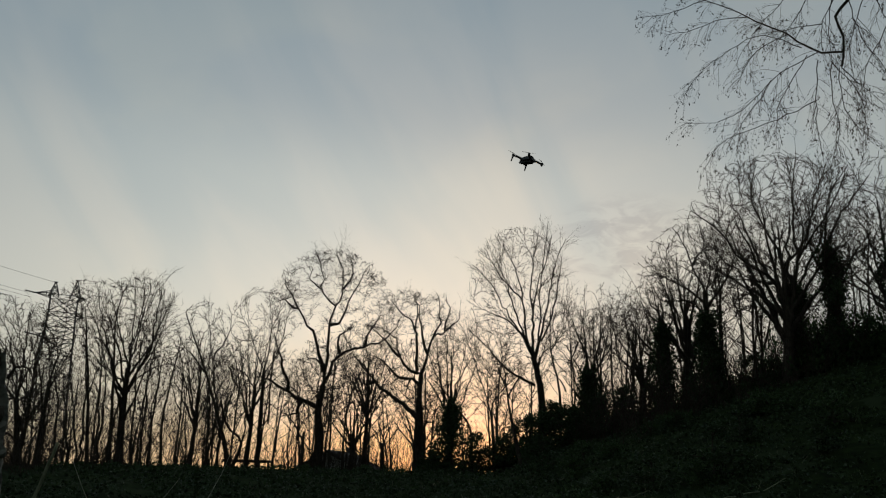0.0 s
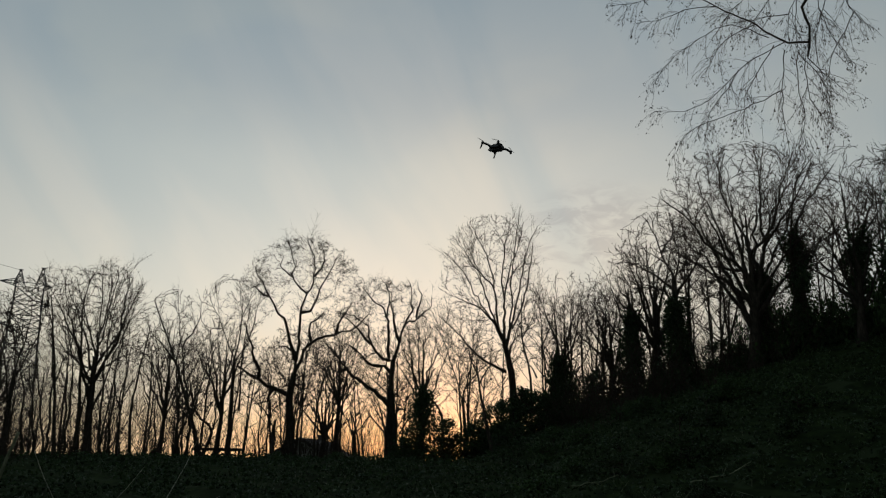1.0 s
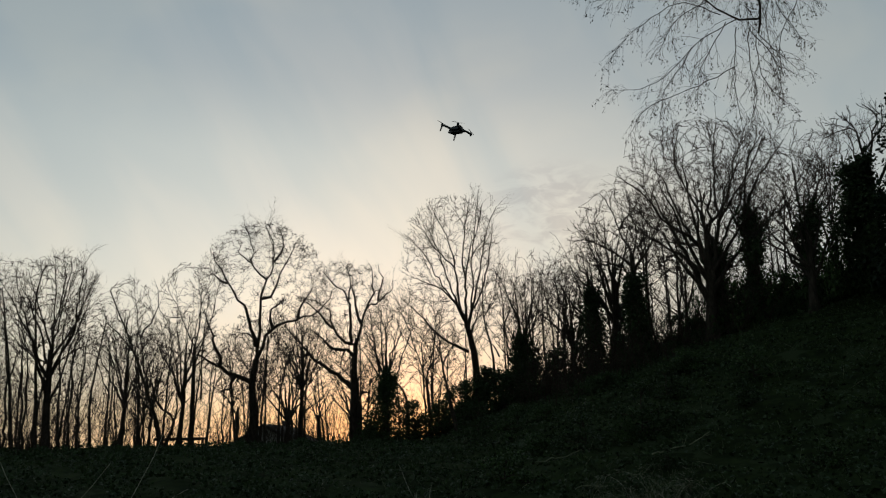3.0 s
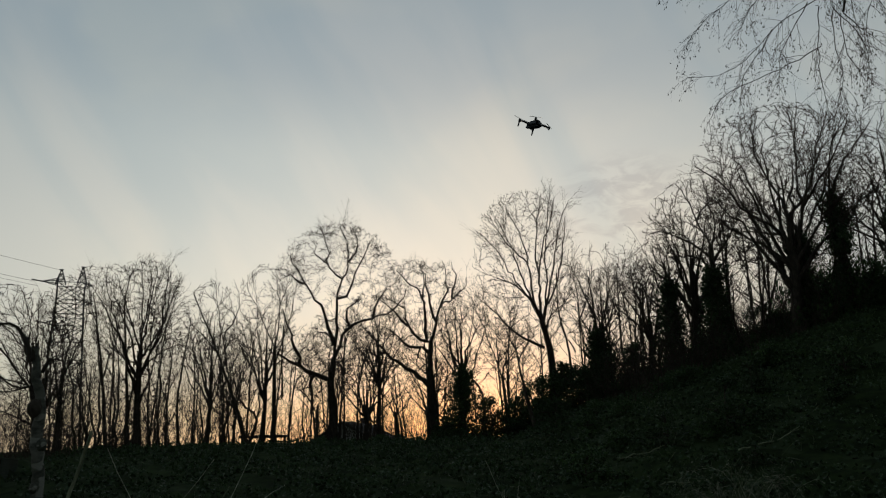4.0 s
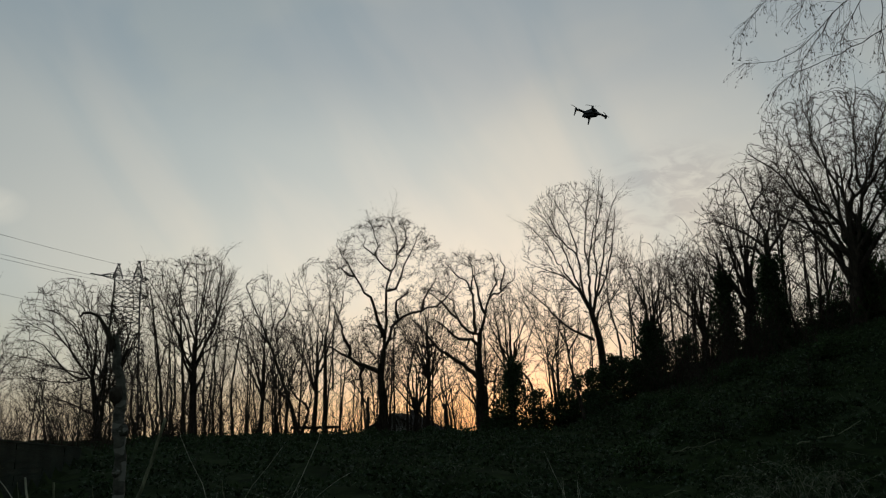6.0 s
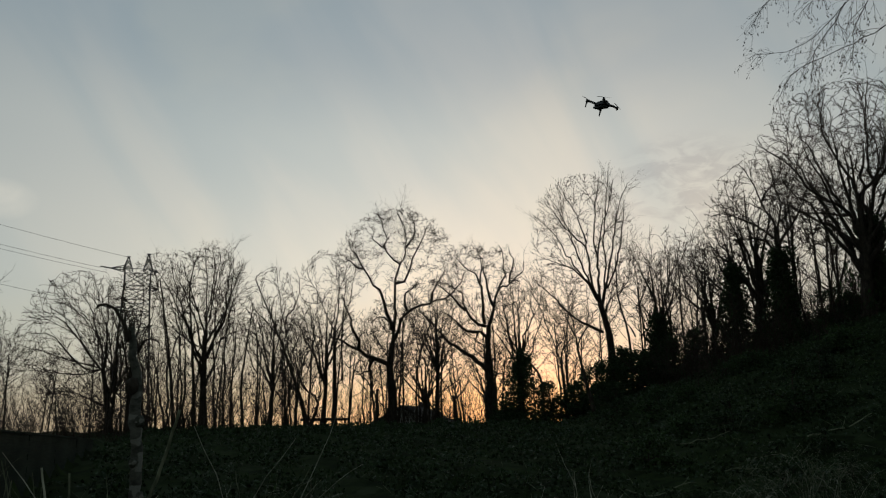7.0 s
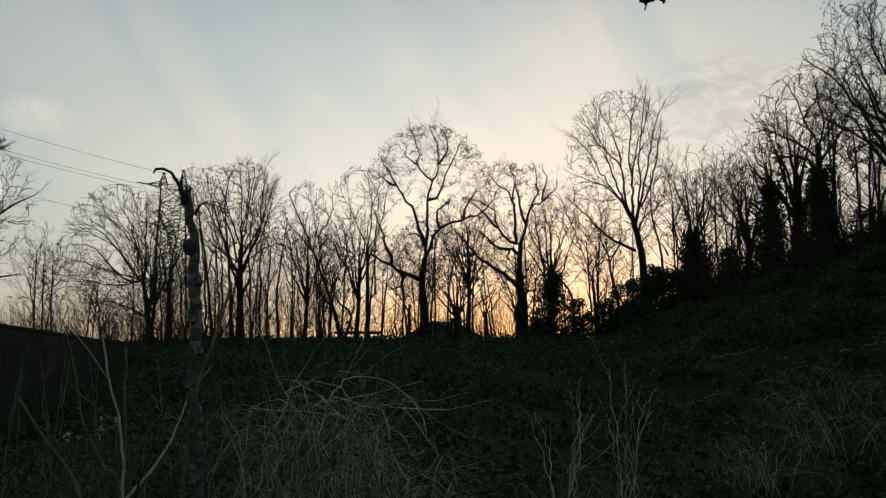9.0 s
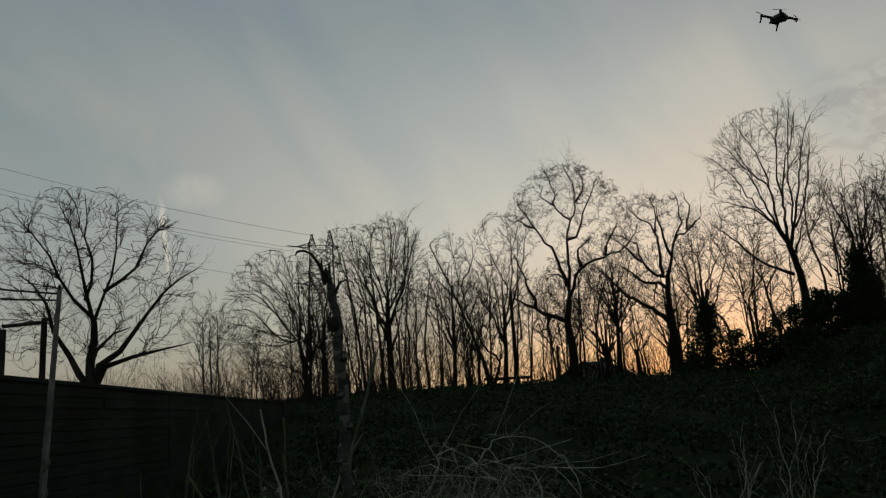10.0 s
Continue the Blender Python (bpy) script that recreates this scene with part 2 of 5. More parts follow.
def mesh_of(name, verts, faces, mat, flat=True):
    """A mesh from arrays: verts (n,3); faces, a list of (m,k) index arrays."""
    me = bpy.data.meshes.new(name)
    verts = np.asarray(verts, np.float32)
    me.vertices.add(len(verts))
    me.vertices.foreach_set("co", verts.ravel())
    loops = np.concatenate([f.ravel() for f in faces]).astype(np.int32)
    sizes = np.concatenate([np.full(len(f), f.shape[1]) for f in faces])
    starts = np.concatenate([[0], np.cumsum(sizes)[:-1]]).astype(np.int32)
    me.loops.add(len(loops))
    me.loops.foreach_set("vertex_index", loops)
    me.polygons.add(len(sizes))
    me.polygons.foreach_set("loop_start", starts)
    me.polygons.foreach_set("use_smooth", np.full(len(sizes), not flat))
    me.update(calc_edges=True)
    me.materials.append(mat)
    return me


def placed(name, me, parent=None, label="", m=None):
    ob = new(name, me)
    if parent is not None:
        ob.parent = parent
    if m is not None:
        ob.matrix_basis = m
    return tagged(ob, label)


def part(name, bm, mat, parent, label="", m=None):
    """One bmesh as ONE mesh object under a thing or a part."""
    me = bpy.data.meshes.new(name)
    bm.to_mesh(me)
    bm.free()
    me.materials.append(mat)
    return placed(name, me, parent, label, m)


def thing(name, at, label, category, group="", kind="", turn=0.0):
    ob = new(name)
    ob.matrix_basis = pose(*at, 0, 0, turn)
    return tagged(ob, label, category, group, kind)


def axis_steps(fine, near, far):
    a = list(np.arange(-near, near + 1e-6, fine))
    s, v = fine, near
    while v < far:
        s *= 1.22
        v += s
        a.append(v)
        a.insert(0, -v)
    return np.array(a)


def build_ground():
    xs, ys = axis_steps(0.55, 34, 2600), axis_steps(0.55, 34, 2600) + 28
    gx, gy = np.meshgrid(xs, ys)
    v = np.stack([gx, gy, ground_z(gx, gy)], -1).reshape(-1, 3)
    w, h = len(xs), len(ys)
    i = (np.arange(h - 1)[:, None] * w + np.arange(w - 1)[None]).ravel()
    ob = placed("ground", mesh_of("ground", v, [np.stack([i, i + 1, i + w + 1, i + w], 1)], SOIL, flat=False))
    tagged(ob, "dark ground of leaf litter and moss rising to a wooded bank", "ground", kind="structure")


build_ground()


# ---- tubes and branching ----
def tubes(pts, rad, sides):
    """Tapered tubes along polylines: pts (n,k,3), rad (n,k). Returns verts and quads."""
    n, k, _ = pts.shape
    tan = np.empty_like(pts)
    tan[:, 1:-1] = pts[:, 2:] - pts[:, :-2]
    tan[:, 0], tan[:, -1] = pts[:, 1] - pts[:, 0], pts[:, -1] - pts[:, -2]
    tan /= np.linalg.norm(tan, axis=-1, keepdims=True) + 1e-9
    ref = np.where(np.abs(tan[:, :1, 2:3]) > 0.8, np.array([1.0, 0.15, 0.0]), np.array([0.1, 0.1, 1.0]))
    a = np.cross(tan, np.broadcast_to(ref, tan.shape))
    a /= np.linalg.norm(a, axis=-1, keepdims=True) + 1e-9
    b = np.cross(tan, a)
    ang = np.arange(sides) * 2 * math.pi / sides
    ring = pts[:, :, None] + rad[:, :, None, None] * (np.cos(ang)[:, None] * a[:, :, None] + np.sin(ang)[:, None] * b[:, :, None])
    idx = np.arange(n * k * sides).reshape(n, k, sides)
    lo, hi = idx[:, :-1], idx[:, 1:]
    q = np.stack([lo, np.roll(lo, -1, 2), np.roll(hi, -1, 2), hi], -1).reshape(-1, 4)
    return ring.reshape(-1, 3), q


def joined(pieces):
    vs, fs, n = [], [], 0
    for v, f in pieces:
        vs.append(v)
        fs.append(f + n)
        n += len(v)
    return np.concatenate(vs), fs


def tube_mesh(name, groups, mat, sides=3):
    return mesh_of(name, *joined([tubes(p, r, sides) for p, r in groups]), mat, flat=False)


def unit(v):
    return v / (np.linalg.norm(v, axis=-1, keepdims=True) + 1e-9)


def sprout(rng, pts, rad, per_metre, start, angle, length, taper_len, thin, segs, wander, rise, least=1, flat=1.0):
    """Side shoots along branches pts (n,k,3): their polylines and radii. length: as a share of the parent's; rise: how they turn up (down: minus)."""
    n, k, _ = pts.shape
    total = np.linalg.norm(np.diff(pts, axis=1), axis=-1).sum(1)
    count = np.maximum(least, np.round(total * per_metre * (1 - start)).astype(int))
    who = np.repeat(np.arange(n), count)
    m = len(who)
    s = start + (1 - start) * rng.random(m) ** 0.68
    f = s * (k - 1)
    i = np.minimum(f.astype(int), k - 2)
    w = (f - i)[:, None]
    p = pts[who, i] * (1 - w) + pts[who, i + 1] * w
    d = unit(pts[who, i + 1] - pts[who, i])
    side = unit(np.cross(d, rng.normal(size=(m, 3))))
    a = np.radians(angle * (0.6 + 0.8 * rng.random(m)))[:, None]
    d = d * np.cos(a) + side * np.sin(a)
    d = unit(d * np.array([1.0, flat, 1.0]))
    L = total[who] * length * (1 - taper_len * s) * (0.55 + 0.9 * rng.random(m))
    r0 = np.minimum(rad[who, i] * 0.8, thin * (0.7 + 0.6 * rng.random(m)) * np.clip(L / (total[who] * length + 1e-6), 0.5, 1.2))
    out = np.empty((m, segs + 1, 3))
    out[:, 0] = p
    for j in range(segs):
        d = unit(d + wander * rng.normal(size=(m, 3)) + np.array([0, 0, rise]))
        out[:, j + 1] = out[:, j] + d * (L / segs)[:, None]
    r = r0[:, None] * np.linspace(1, 0.45, segs + 1)
    return out, r


def limb_curve(rng, points, r0, r1, crook, step=0.55):
    """A smooth crooked limb through a few bends (m,3)."""
    p = np.asarray(points, float)
    seg = np.linalg.norm(np.diff(p, axis=0), axis=1)
    n = max(6, int(seg.sum() / step))
    at = np.concatenate([[0], np.cumsum(seg)])
    s = np.linspace(0, at[-1], n)
    # Catmull-Rom through the bends
    q = np.vstack([2 * p[0] - p[1], p, 2 * p[-1] - p[-2]])
    i = np.clip(np.searchsorted(at, s, side="right") - 1, 0, len(p) - 2)
    u = ((s - at[i]) / (seg[i] + 1e-9))[:, None]
    a, b, c, d = q[i], q[i + 1], q[i + 2], q[i + 3]
    out = 0.5 * (2 * b + (c - a) * u + (2 * a - 5 * b + 4 * c - d) * u * u + (3 * b - 3 * c + d - a) * u ** 3)
    off = rng.normal(size=out.shape) * crook
    off[0] = off[-1] = 0
    out += off
    return out[None], (r0 + (r1 - r0) * (s / at[-1]) ** 0.8)[None]


# how each habit branches: crook of the limbs, limb thickness, reach of a crown beyond its limbs, boughs a square metre, dislike of sharp turns, wander, size of twigs,
# then for the two orders of twigs (shoots a metre, angle, length)
HABITS = {
    "oak": (0.09, (0.62, 0.82), 0.85, 16.0, 0.7, 0.16, 1.45, (3.6, 50, 0.42), (4.6, 50, 0.5)),
    "fan": (0.05, (0.42, 0.62), 3.0, 13.0, 3.0, 0.035, 1.55, (3.2, 32, 0.34), (4.4, 34, 0.42)),
    "broom": (0.05, (0.40, 0.58), 3.2, 20.0, 3.0, 0.03, 1.45, (3.0, 30, 0.34), (4.2, 34, 0.42)),
    "dome": (0.06, (0.42, 0.62), 3.0, 9.5, 2.6, 0.04, 1.55, (3.2, 34, 0.34), (4.4, 36, 0.42)),
    "round": (0.05, (0.40, 0.58), 3.0, 14.0, 3.0, 0.035, 1.35, (3.4, 32, 0.32), (4.6, 36, 0.42)),
    "thin": (0.05, (0.52, 0.72), 2.4, 10.0, 2.0, 0.05, 1.6, (3.2, 36, 0.36), (4.2, 38, 0.45)),
    "bare": (0.05, (0.50, 0.70), 1.8, 7.5, 1.2, 0.07, 1.45, (2.8, 42, 0.36), (4.0, 42, 0.45)),
    "back": (0.05, (0.45, 0.66), 2.4, 4.6, 2.0, 0.05, 1.65, (2.8, 36, 0.38), (2.2, 38, 0.45)),
    "elder": (0.04, (0.58, 0.80), 2.0, 46.0, 1.8, 0.05, 0.78, (6.5, 38, 0.36), (8.0, 40, 0.42)),
}
DEPTH = 0.55      # how far crowns spread in depth, as a share of their spread across


def crown_profile(f):
    """Half the width of a rounded crown at a share of its height."""
    f = np.asarray(f, float)
    low = 0.5 + 0.5 * np.sin(np.clip(f / 0.45, 0, 1) * math.pi / 2)
    high = (1 - np.clip((f - 0.45) / 0.55, 0, 1) ** 2.3) ** (1 / 2.3)
    return np.minimum(low, high)


def crown_mesh(rng, curves, limbs, shape, habit, at):
    """Boughs that run from the limbs to points throughout a rounded crown, leaving older wood at narrow angles, and the twigs on them."""
    reach, density, straight, wander, size, first_order, second_order = habit[2:]
    x, y, z, foot = at
    bends = np.concatenate([np.array(limb, float).reshape(-1, 2)[1:] for limb in (limbs[1:] or limbs)])
    ends = np.array([limb[-2:] for limb in (limbs[1:] or limbs)], float)
    u0, u1, top = bends[:, 0].min() - 0.1, bends[:, 0].max() + 0.1, bends[:, 1].max() + 0.1
    low = max(0.2 * top, ends[:, 1].min() - 0.6)
    if shape:
        u0, u1, low, top = shape
    # the wood that is there to grow from
    pos, way, thick = [], [], []
    for n, (c, r) in enumerate(curves):
        k = c.shape[1]
        first = k // 2 if n == 0 or limbs[n][1] < 0.6 else k // 7
        pos.append(c[0, first:])
        way.append(unit(np.gradient(c[0], axis=0))[first:])
        thick.append(r[0, first:])
    used = sum(len(p) for p in pos)
    # where the crown wants boughs
    count = int(density * (u1 - u0) * (top - low) * 0.85)
    f = rng.random(count) ** 0.75
    half = crown_profile(f) * (u1 - u0) / 2
    v = rng.uniform(-1, 1, count)
    v = np.sign(v) * np.abs(v) ** 0.8
    d = rng.uniform(-1, 1, count) * np.sqrt(1 - v * v) * half * 0.7
    grown = 1 + d / math.hypot(x, y)
    want = np.stack([((u0 + u1) / 2 + v * half) * grown, d, (low + f * (top - low) + z - 1.6) * grown + 1.6 - foot], 1)
    room = used + count * 5
    P, W, R = np.empty((room, 3)), np.empty((room, 3)), np.empty(room)
    P[:used], W[:used], R[:used] = np.concatenate(pos), np.concatenate(way), np.concatenate(thick)
    s = np.linspace(0, 1, 6)[:, None]
    boughs, radii = [], []
    for target in want:
        gap = target - P[:used]
        far = np.sqrt((gap * gap).sum(1)) + 1e-6
        turn = 1 - (gap * W[:used]).sum(1) / far
        i = int((far * (1 + straight * turn) + 1.2 * np.maximum(0.0, -gap[:, 2]) + (R[:used] < 0.014) * 0.4).argmin())
        L = far[i]
        if L > reach or L < 0.3 or turn[i] > 1.2:
            continue
        bend = P[i] + unit(W[i] + 0.5 * gap[i] / L) * L * 0.5
        c = P[i] * (1 - s) ** 2 + 2 * bend * s * (1 - s) + target * s * s
        c[1:-1] += rng.normal(size=(4, 3)) * wander * min(L, 1.6)
        r = (min(R[i] * 0.7, (0.012 + 0.0085 * L) * size) * (1 - s[:, 0]) + 0.010 * size * s[:, 0])
        boughs.append(c)
        radii.append(r)
        P[used:used + 5], R[used:used + 5] = c[1:], r[1:]
        W[used:used + 5] = unit(np.diff(c, axis=0))
        used += 5
    for c, r in curves[1:]:
        k = c.shape[1]
        boughs.append(c[0, np.linspace(k // 3, k - 1, 6).round().astype(int)])
        radii.append(np.full(6, 0.009 * size))
    groups = [(np.array(boughs), np.array(radii))]
    per, angle, length = first_order
    shoots = sprout(rng, *groups[0], per, 0.12, angle, length, 0.45, 0.0135 * size, 3, 0.06 + wander, 0.03)
    groups.append(shoots)
    per, angle, length = second_order
    groups.append(sprout(rng, *shoots, per, 0.15, angle, length, 0.3, 0.0112 * size, 1, 0.1, 0.02))
    return tube_mesh("crown", groups, TWIG, 3)


def tree(label, base, radius, limbs, habit="fan", seed=1, category="tree", ivy=None, group="trees of the wood", name="bare_tree", shape=None):
    """A bare tree: a trunk, its limbs through a few bends (across, up) from the base, and the fine crown that grows on them."""
    rng = np.random.default_rng(seed)
    x, y, z = base
    crook, stout = HABITS[habit][:2]
    foot = gz(x, y)
    ob = thing(name, (x, y, foot), label, category, group, turn=-math.degrees(math.atan2(x, y)))
    lift = z - foot
    curves = []
    top = max(v for limb in limbs for v in limb[1::2])
    for n, flat in enumerate(limbs):
        uz = np.array(flat, float).reshape(-1, 2)
        length = np.abs(np.diff(uz, axis=0)).sum()
        depth = np.zeros(len(uz))
        if n:
            depth = np.linspace(0, 1, len(uz)) * rng.uniform(-1, 1) * length * DEPTH
        grown = 1 + depth / math.hypot(x, y)      # limbs that reach back are the longer for it
        p = np.stack([uz[:, 0] * grown, depth, (uz[:, 1] + z - 1.6) * grown + 1.6 - foot], 1)
        if n == 0:
            p = np.vstack([[p[0, 0], 0, min(-0.25, p[0, 2] - 0.3)], p])
            ends = any(n2 and math.hypot(q[0] - flat[-2], q[1] - flat[-1]) < 0.9 for n2, q in enumerate(limbs))
            r0, r1 = radius, radius * 0.5 if ends else 0.03
        else:
            # as thick as the wood it springs from allows
            knee = max(limbs[0][1::2])
            start = max(0.0, uz[0, 1])
            wood = 1 - 0.45 * start / knee if start <= knee else 0.55 * (1 - 0.7 * (start - knee) / max(0.1, top - knee))
            r0 = radius * wood * rng.uniform(*stout)
            r1 = max(min(0.02, radius * 0.06), r0 * (0.2 if habit == "oak" else 0.1))
            if uz[0, 1] < 0.6:        # a second stem from the ground
                p = np.vstack([[p[0, 0], p[0, 1], min(-0.25, p[0, 2] - 0.3)], p])
                r0 = radius * 0.8
        c, r = limb_curve(rng, p, r0, r1, crook * (0.4 if n == 0 else 1.0))
        if n == 0:
            r[0] *= 1 + 0.45 * np.exp(-np.linspace(0, 9, r.shape[1]))      # root flare
        curves.append((c, r))
        placed("trunk" if n == 0 else "limb", tube_mesh("trunk" if n == 0 else "limb", [(c, r)], BARK, 9 if n == 0 else 6), ob)
    placed("crown", crown_mesh(rng, curves, limbs, shape, HABITS[habit], (x, y, z, foot)), ob, "fine bare twigs")
    if ivy:
        low, high, wide, count = ivy
        c, _ = curves[0]
        c = c[0]
        cz = c[:, 2]
        clumps = max(20, count // 60)
        ch = low + (high - low) * rng.random(clumps) ** 0.9
        a = rng.random(clumps) * 2 * math.pi
        off = wide * (0.5 + 0.25 * np.sin(ch * 1.3 + seed)) * np.sqrt(rng.random(clumps)) * rng.uniform(0.6, 1.3, clumps)
        mid = np.stack([np.interp(ch, cz, c[:, 0]) + np.cos(a) * off, np.interp(ch, cz, c[:, 1]) + np.sin(a) * off, ch], 1)
        centre = mid[rng.integers(0, clumps, count)] + rng.normal(size=(count, 3)) * np.array([0.2, 0.2, 0.26])
        placed("ivy", leaves("ivy", rng, centre, 0.19, IVY), ob, "dark evergreen ivy climbing the trunk")
    return ob


def leaves(name, rng, centre, size, mat, upright=0.0, narrow=0.62):
    """Folded leaf blades of four corners at the given places, each its own island."""
    n = len(centre)
    d = unit(rng.normal(size=(n, 3)) + np.array([0, 0, upright]))
    s = unit(np.cross(d, rng.normal(size=(n, 3))))
    u = np.cross(d, s)
    L = (size * rng.uniform(0.6, 1.3, n))[:, None]
    v = np.stack([centre - d * L / 2, centre + s * L * narrow / 2 + u * L * 0.19 * narrow, centre + d * L / 2, centre - s * L * narrow / 2 + u * L * 0.19 * narrow], 1).reshape(-1, 3)
    i = np.arange(n)[:, None] * 4
    return mesh_of(name, v, [np.concatenate([i + np.array([[0, 1, 2]]), i + np.array([[0, 2, 3]])])], mat)


# ---- the wood ----
tree("tall bare oak with crooked limbs on the bank", (-7.94, 59.50, 1.85), 0.42,
     [[0, 0, -0.1, 2.56, -0.21, 4.89, -0.09, 6.51], [-0.09, 6.51, 0.06, 7.75, 0.06, 9.76, 0.18, 11.03, 0.48, 12.56, 0.98, 13.84, 0.85, 15.39, 0.35, 16.55], [0.48, 12.56, -0.53, 13.71, -0.71, 15.64, -1.29, 16.8], [0.18, 11.03, 0.85, 11.21, 1.35, 12.69, 2.11, 14.1, 2.62, 15.53], [0.06, 7.75, -0.51, 8.38, -1.38, 8.38], [-0.14, 7.5, -0.89, 10.27, -2.27, 12.17, -3.42, 14.34], [-0.09, 6.51, 0.56, 7.76, 0.98, 8.76, 2.85, 9.65, 4.35, 10.16, 5.36, 11.81]] +
     [[1.1, 8.81, 0.98, 10.02, 1.73, 11.04], [-0.21, 4.89, -1.49, 5.39, -2.6, 6.13, -3.84, 6.5, -4.84, 7.37], [-2.6, 6.13, -3.36, 8.5, -3.88, 10.26], [2.85, 9.65, 3.1, 10.79, 3.86, 11.81], [0.98, 13.84, 1.61, 14.88, 1.48, 16.17], [-0.53, 13.71, -1.41, 14.35, -1.67, 15.38], [-1.49, 5.39, -1.85, 4.52, -2.47, 4.22]] +
     [[-2.27, 12.17, -2.9, 12.55, -3.9, 12.93]], "oak", 11)
tree("broken dead tree with one crooked side branch", (-8.90, 57.34, 1.83), 0.192,
     [[0, -0, 0.04, 1.29, 0.1, 3.06], [0.04, 2.47, -0.92, 4.01, -1.75, 4.55, -2.59, 4.96], [-0.92, 4.01, -1.29, 5.32, -2, 5.8]], "bare", 12)
tree("bare oak with twisted wide limbs on the bank", (-1.04, 60.99, 1.77), 0.36,
     [[0, 0, 0.1, 3.65, 0.07, 5.15, 0.14, 6.91, 0.2, 7.92], [0.06, 4.53, -1.17, 5.54, -2.42, 6.44, -3.17, 7.2, -3.92, 7.98, -4.93, 9.02], [-0.02, 7.87, -0.89, 8.32, -1.51, 9.09, -1.88, 10.38, -2.89, 11.3], [-0.1, 8.05, -0.36, 11.25, -1.36, 12.3, -2.36, 13.49], [0.2, 7.92, 0.62, 9.44, 1.02, 10.58, 1.9, 11.2, 2.66, 11.7, 3.06, 12.85], [1.02, 10.58, 1.54, 12.24, 1.2, 14.19], [0.14, 6.91, -0.65, 7.43, -0.92, 6.17]] +
     [[-0.36, 11.25, -0.21, 13.05, -0.83, 14.1], [-0.65, 7.43, -1.65, 7.69, -2.65, 8.72, -3.53, 9.12], [-3.17, 7.2, -3.92, 6.83, -4.55, 7.6], [0.62, 9.44, 0.14, 10.73, -0.04, 12.53, -0.45, 13.96], [1.9, 11.2, 2.18, 12.74, 1.95, 14.04], [-1.51, 9.09, -2.39, 9.95, -2.89, 10.65, -3.78, 11.31]], "oak", 13)
tree("bare leaning trunk close beside a twisted oak", (-0.47, 60.50, 1.91), 0.192,
     [[0, 0, -0.12, 3.48, -0.34, 5.46], [-0.12, 3.97, 0.72, 4.09, 1.45, 3.71], [-0.25, 4.96, 0.51, 6.2, 1.5, 6.68]], "bare", 14)
tree("slender bare tree with forked stems on the bank", (-5.22, 65.81, 2.03), 0.16,
     [[0, 0, 0.12, 3.22, 0.14, 6.47, 0.02, 8.67], [0.13, 4.57, -0.95, 6.21, -1.76, 8.13, -2.3, 9.51], [0.13, 4.84, 0.95, 6.47, 1.51, 8.11], [0.05, 1.3, -0.96, 2.41, -2.04, 3.76, -2.71, 4.58]], "thin", 15)
tree("small bare tree with a low fork", (-3.62, 62.91, 1.87), 0.176,
     [[0, 0, -0.04, 1.66, -0.11, 2.68], [-0.06, 2.17, -0.74, 3.71, -1.51, 5.27], [-0.03, 2.42, 0.55, 3.97, 1.07, 5.26]], "bare", 16)
tree("tall bare beech with a broad fan crown", (8.35, 61.44, 3.88), 0.4,
     [[0, 0, 0, 3.86, -0.32, 6.2, -0.63, 7.35], [-0.63, 7.35, -1.52, 9.11, -2.85, 11.13, -3.96, 13.17, -5.49, 14.77], [-0.68, 7.4, -1.17, 9.09, -1.39, 11.78, -1.98, 14.3, -2.97, 16.39], [-0.56, 7.39, -0.63, 10.27, -0.72, 12.98, -0.47, 15.46, -0.12, 17.34], [-0.46, 7.15, 0.16, 9.75, 0.66, 12.15, 1.16, 14.6, 2.06, 16.81], [-0.21, 6.66, 0.3, 8.06, 0.42, 8.65], [-0.52, 5.15, -1.47, 5.66, -2.82, 6.67, -4.18, 8.04, -5.79, 9.58]] +
     [[-1.52, 9.11, -2.66, 10.14, -4.3, 10.96], [-0.63, 10.27, -0.25, 12.95, 0.61, 15.39, 0.95, 17.14], [-1.39, 11.78, -2.98, 13.61, -4.47, 15.72], [-0.63, 7.35, -1.08, 8.61, -1.92, 10.59, -2.53, 12.84, -3.62, 15.41], [-0.45, 7.27, -0.05, 10.24, -0.03, 12.69, 0.28, 15.16, 0.61, 17.42], [0, 8.55, 0.77, 10.2, 1.32, 12.6, 1.67, 15.07]], "round", 17, shape=(-5.9, 2.4, 4.8, 17.9))
tree("bare tree with two long upright stems", (4.54, 57.82, 2.99), 0.176,
     [[0, 0, -0.24, 3.18, -0.27, 3.62], [-0.24, 3.18, -0.94, 5.6, -1.73, 8.06, -2.55, 9.9], [-0.27, 3.62, 0.2, 5.77, 0.42, 8.2, 0.14, 10.24], [-0.94, 5.6, -1.99, 6.96, -2.39, 8.09], [-0.01, 4.47, 1.03, 5.74, 1.94, 6.59]], "thin", 18)
tree("dark bare trunk that leans over the slope", (5.83, 49.66, 1.32), 0.192,
     [[0, 0, -0.74, 3.26, -1.13, 5.49, -1.3, 7.01], [-1.13, 5.49, -0.67, 6.42, 0.12, 7.14], [-1.21, 6.06, -1.76, 7.22, -2, 8.19]], "bare", 19)
tree("bare tree with hooked crooked branches", (2.94, 59.93, 3.31), 0.144,
     [[0, 0, -0.03, 2.19, -1.31, 4.01, -2.4, 5.4, -3.07, 5.87], [-1.31, 4.01, -0.93, 5.35, -0.99, 6.72, -1.87, 7.9], [-0.67, 3.1, -2.03, 2.69, -3.15, 2.95]], "bare", 20)
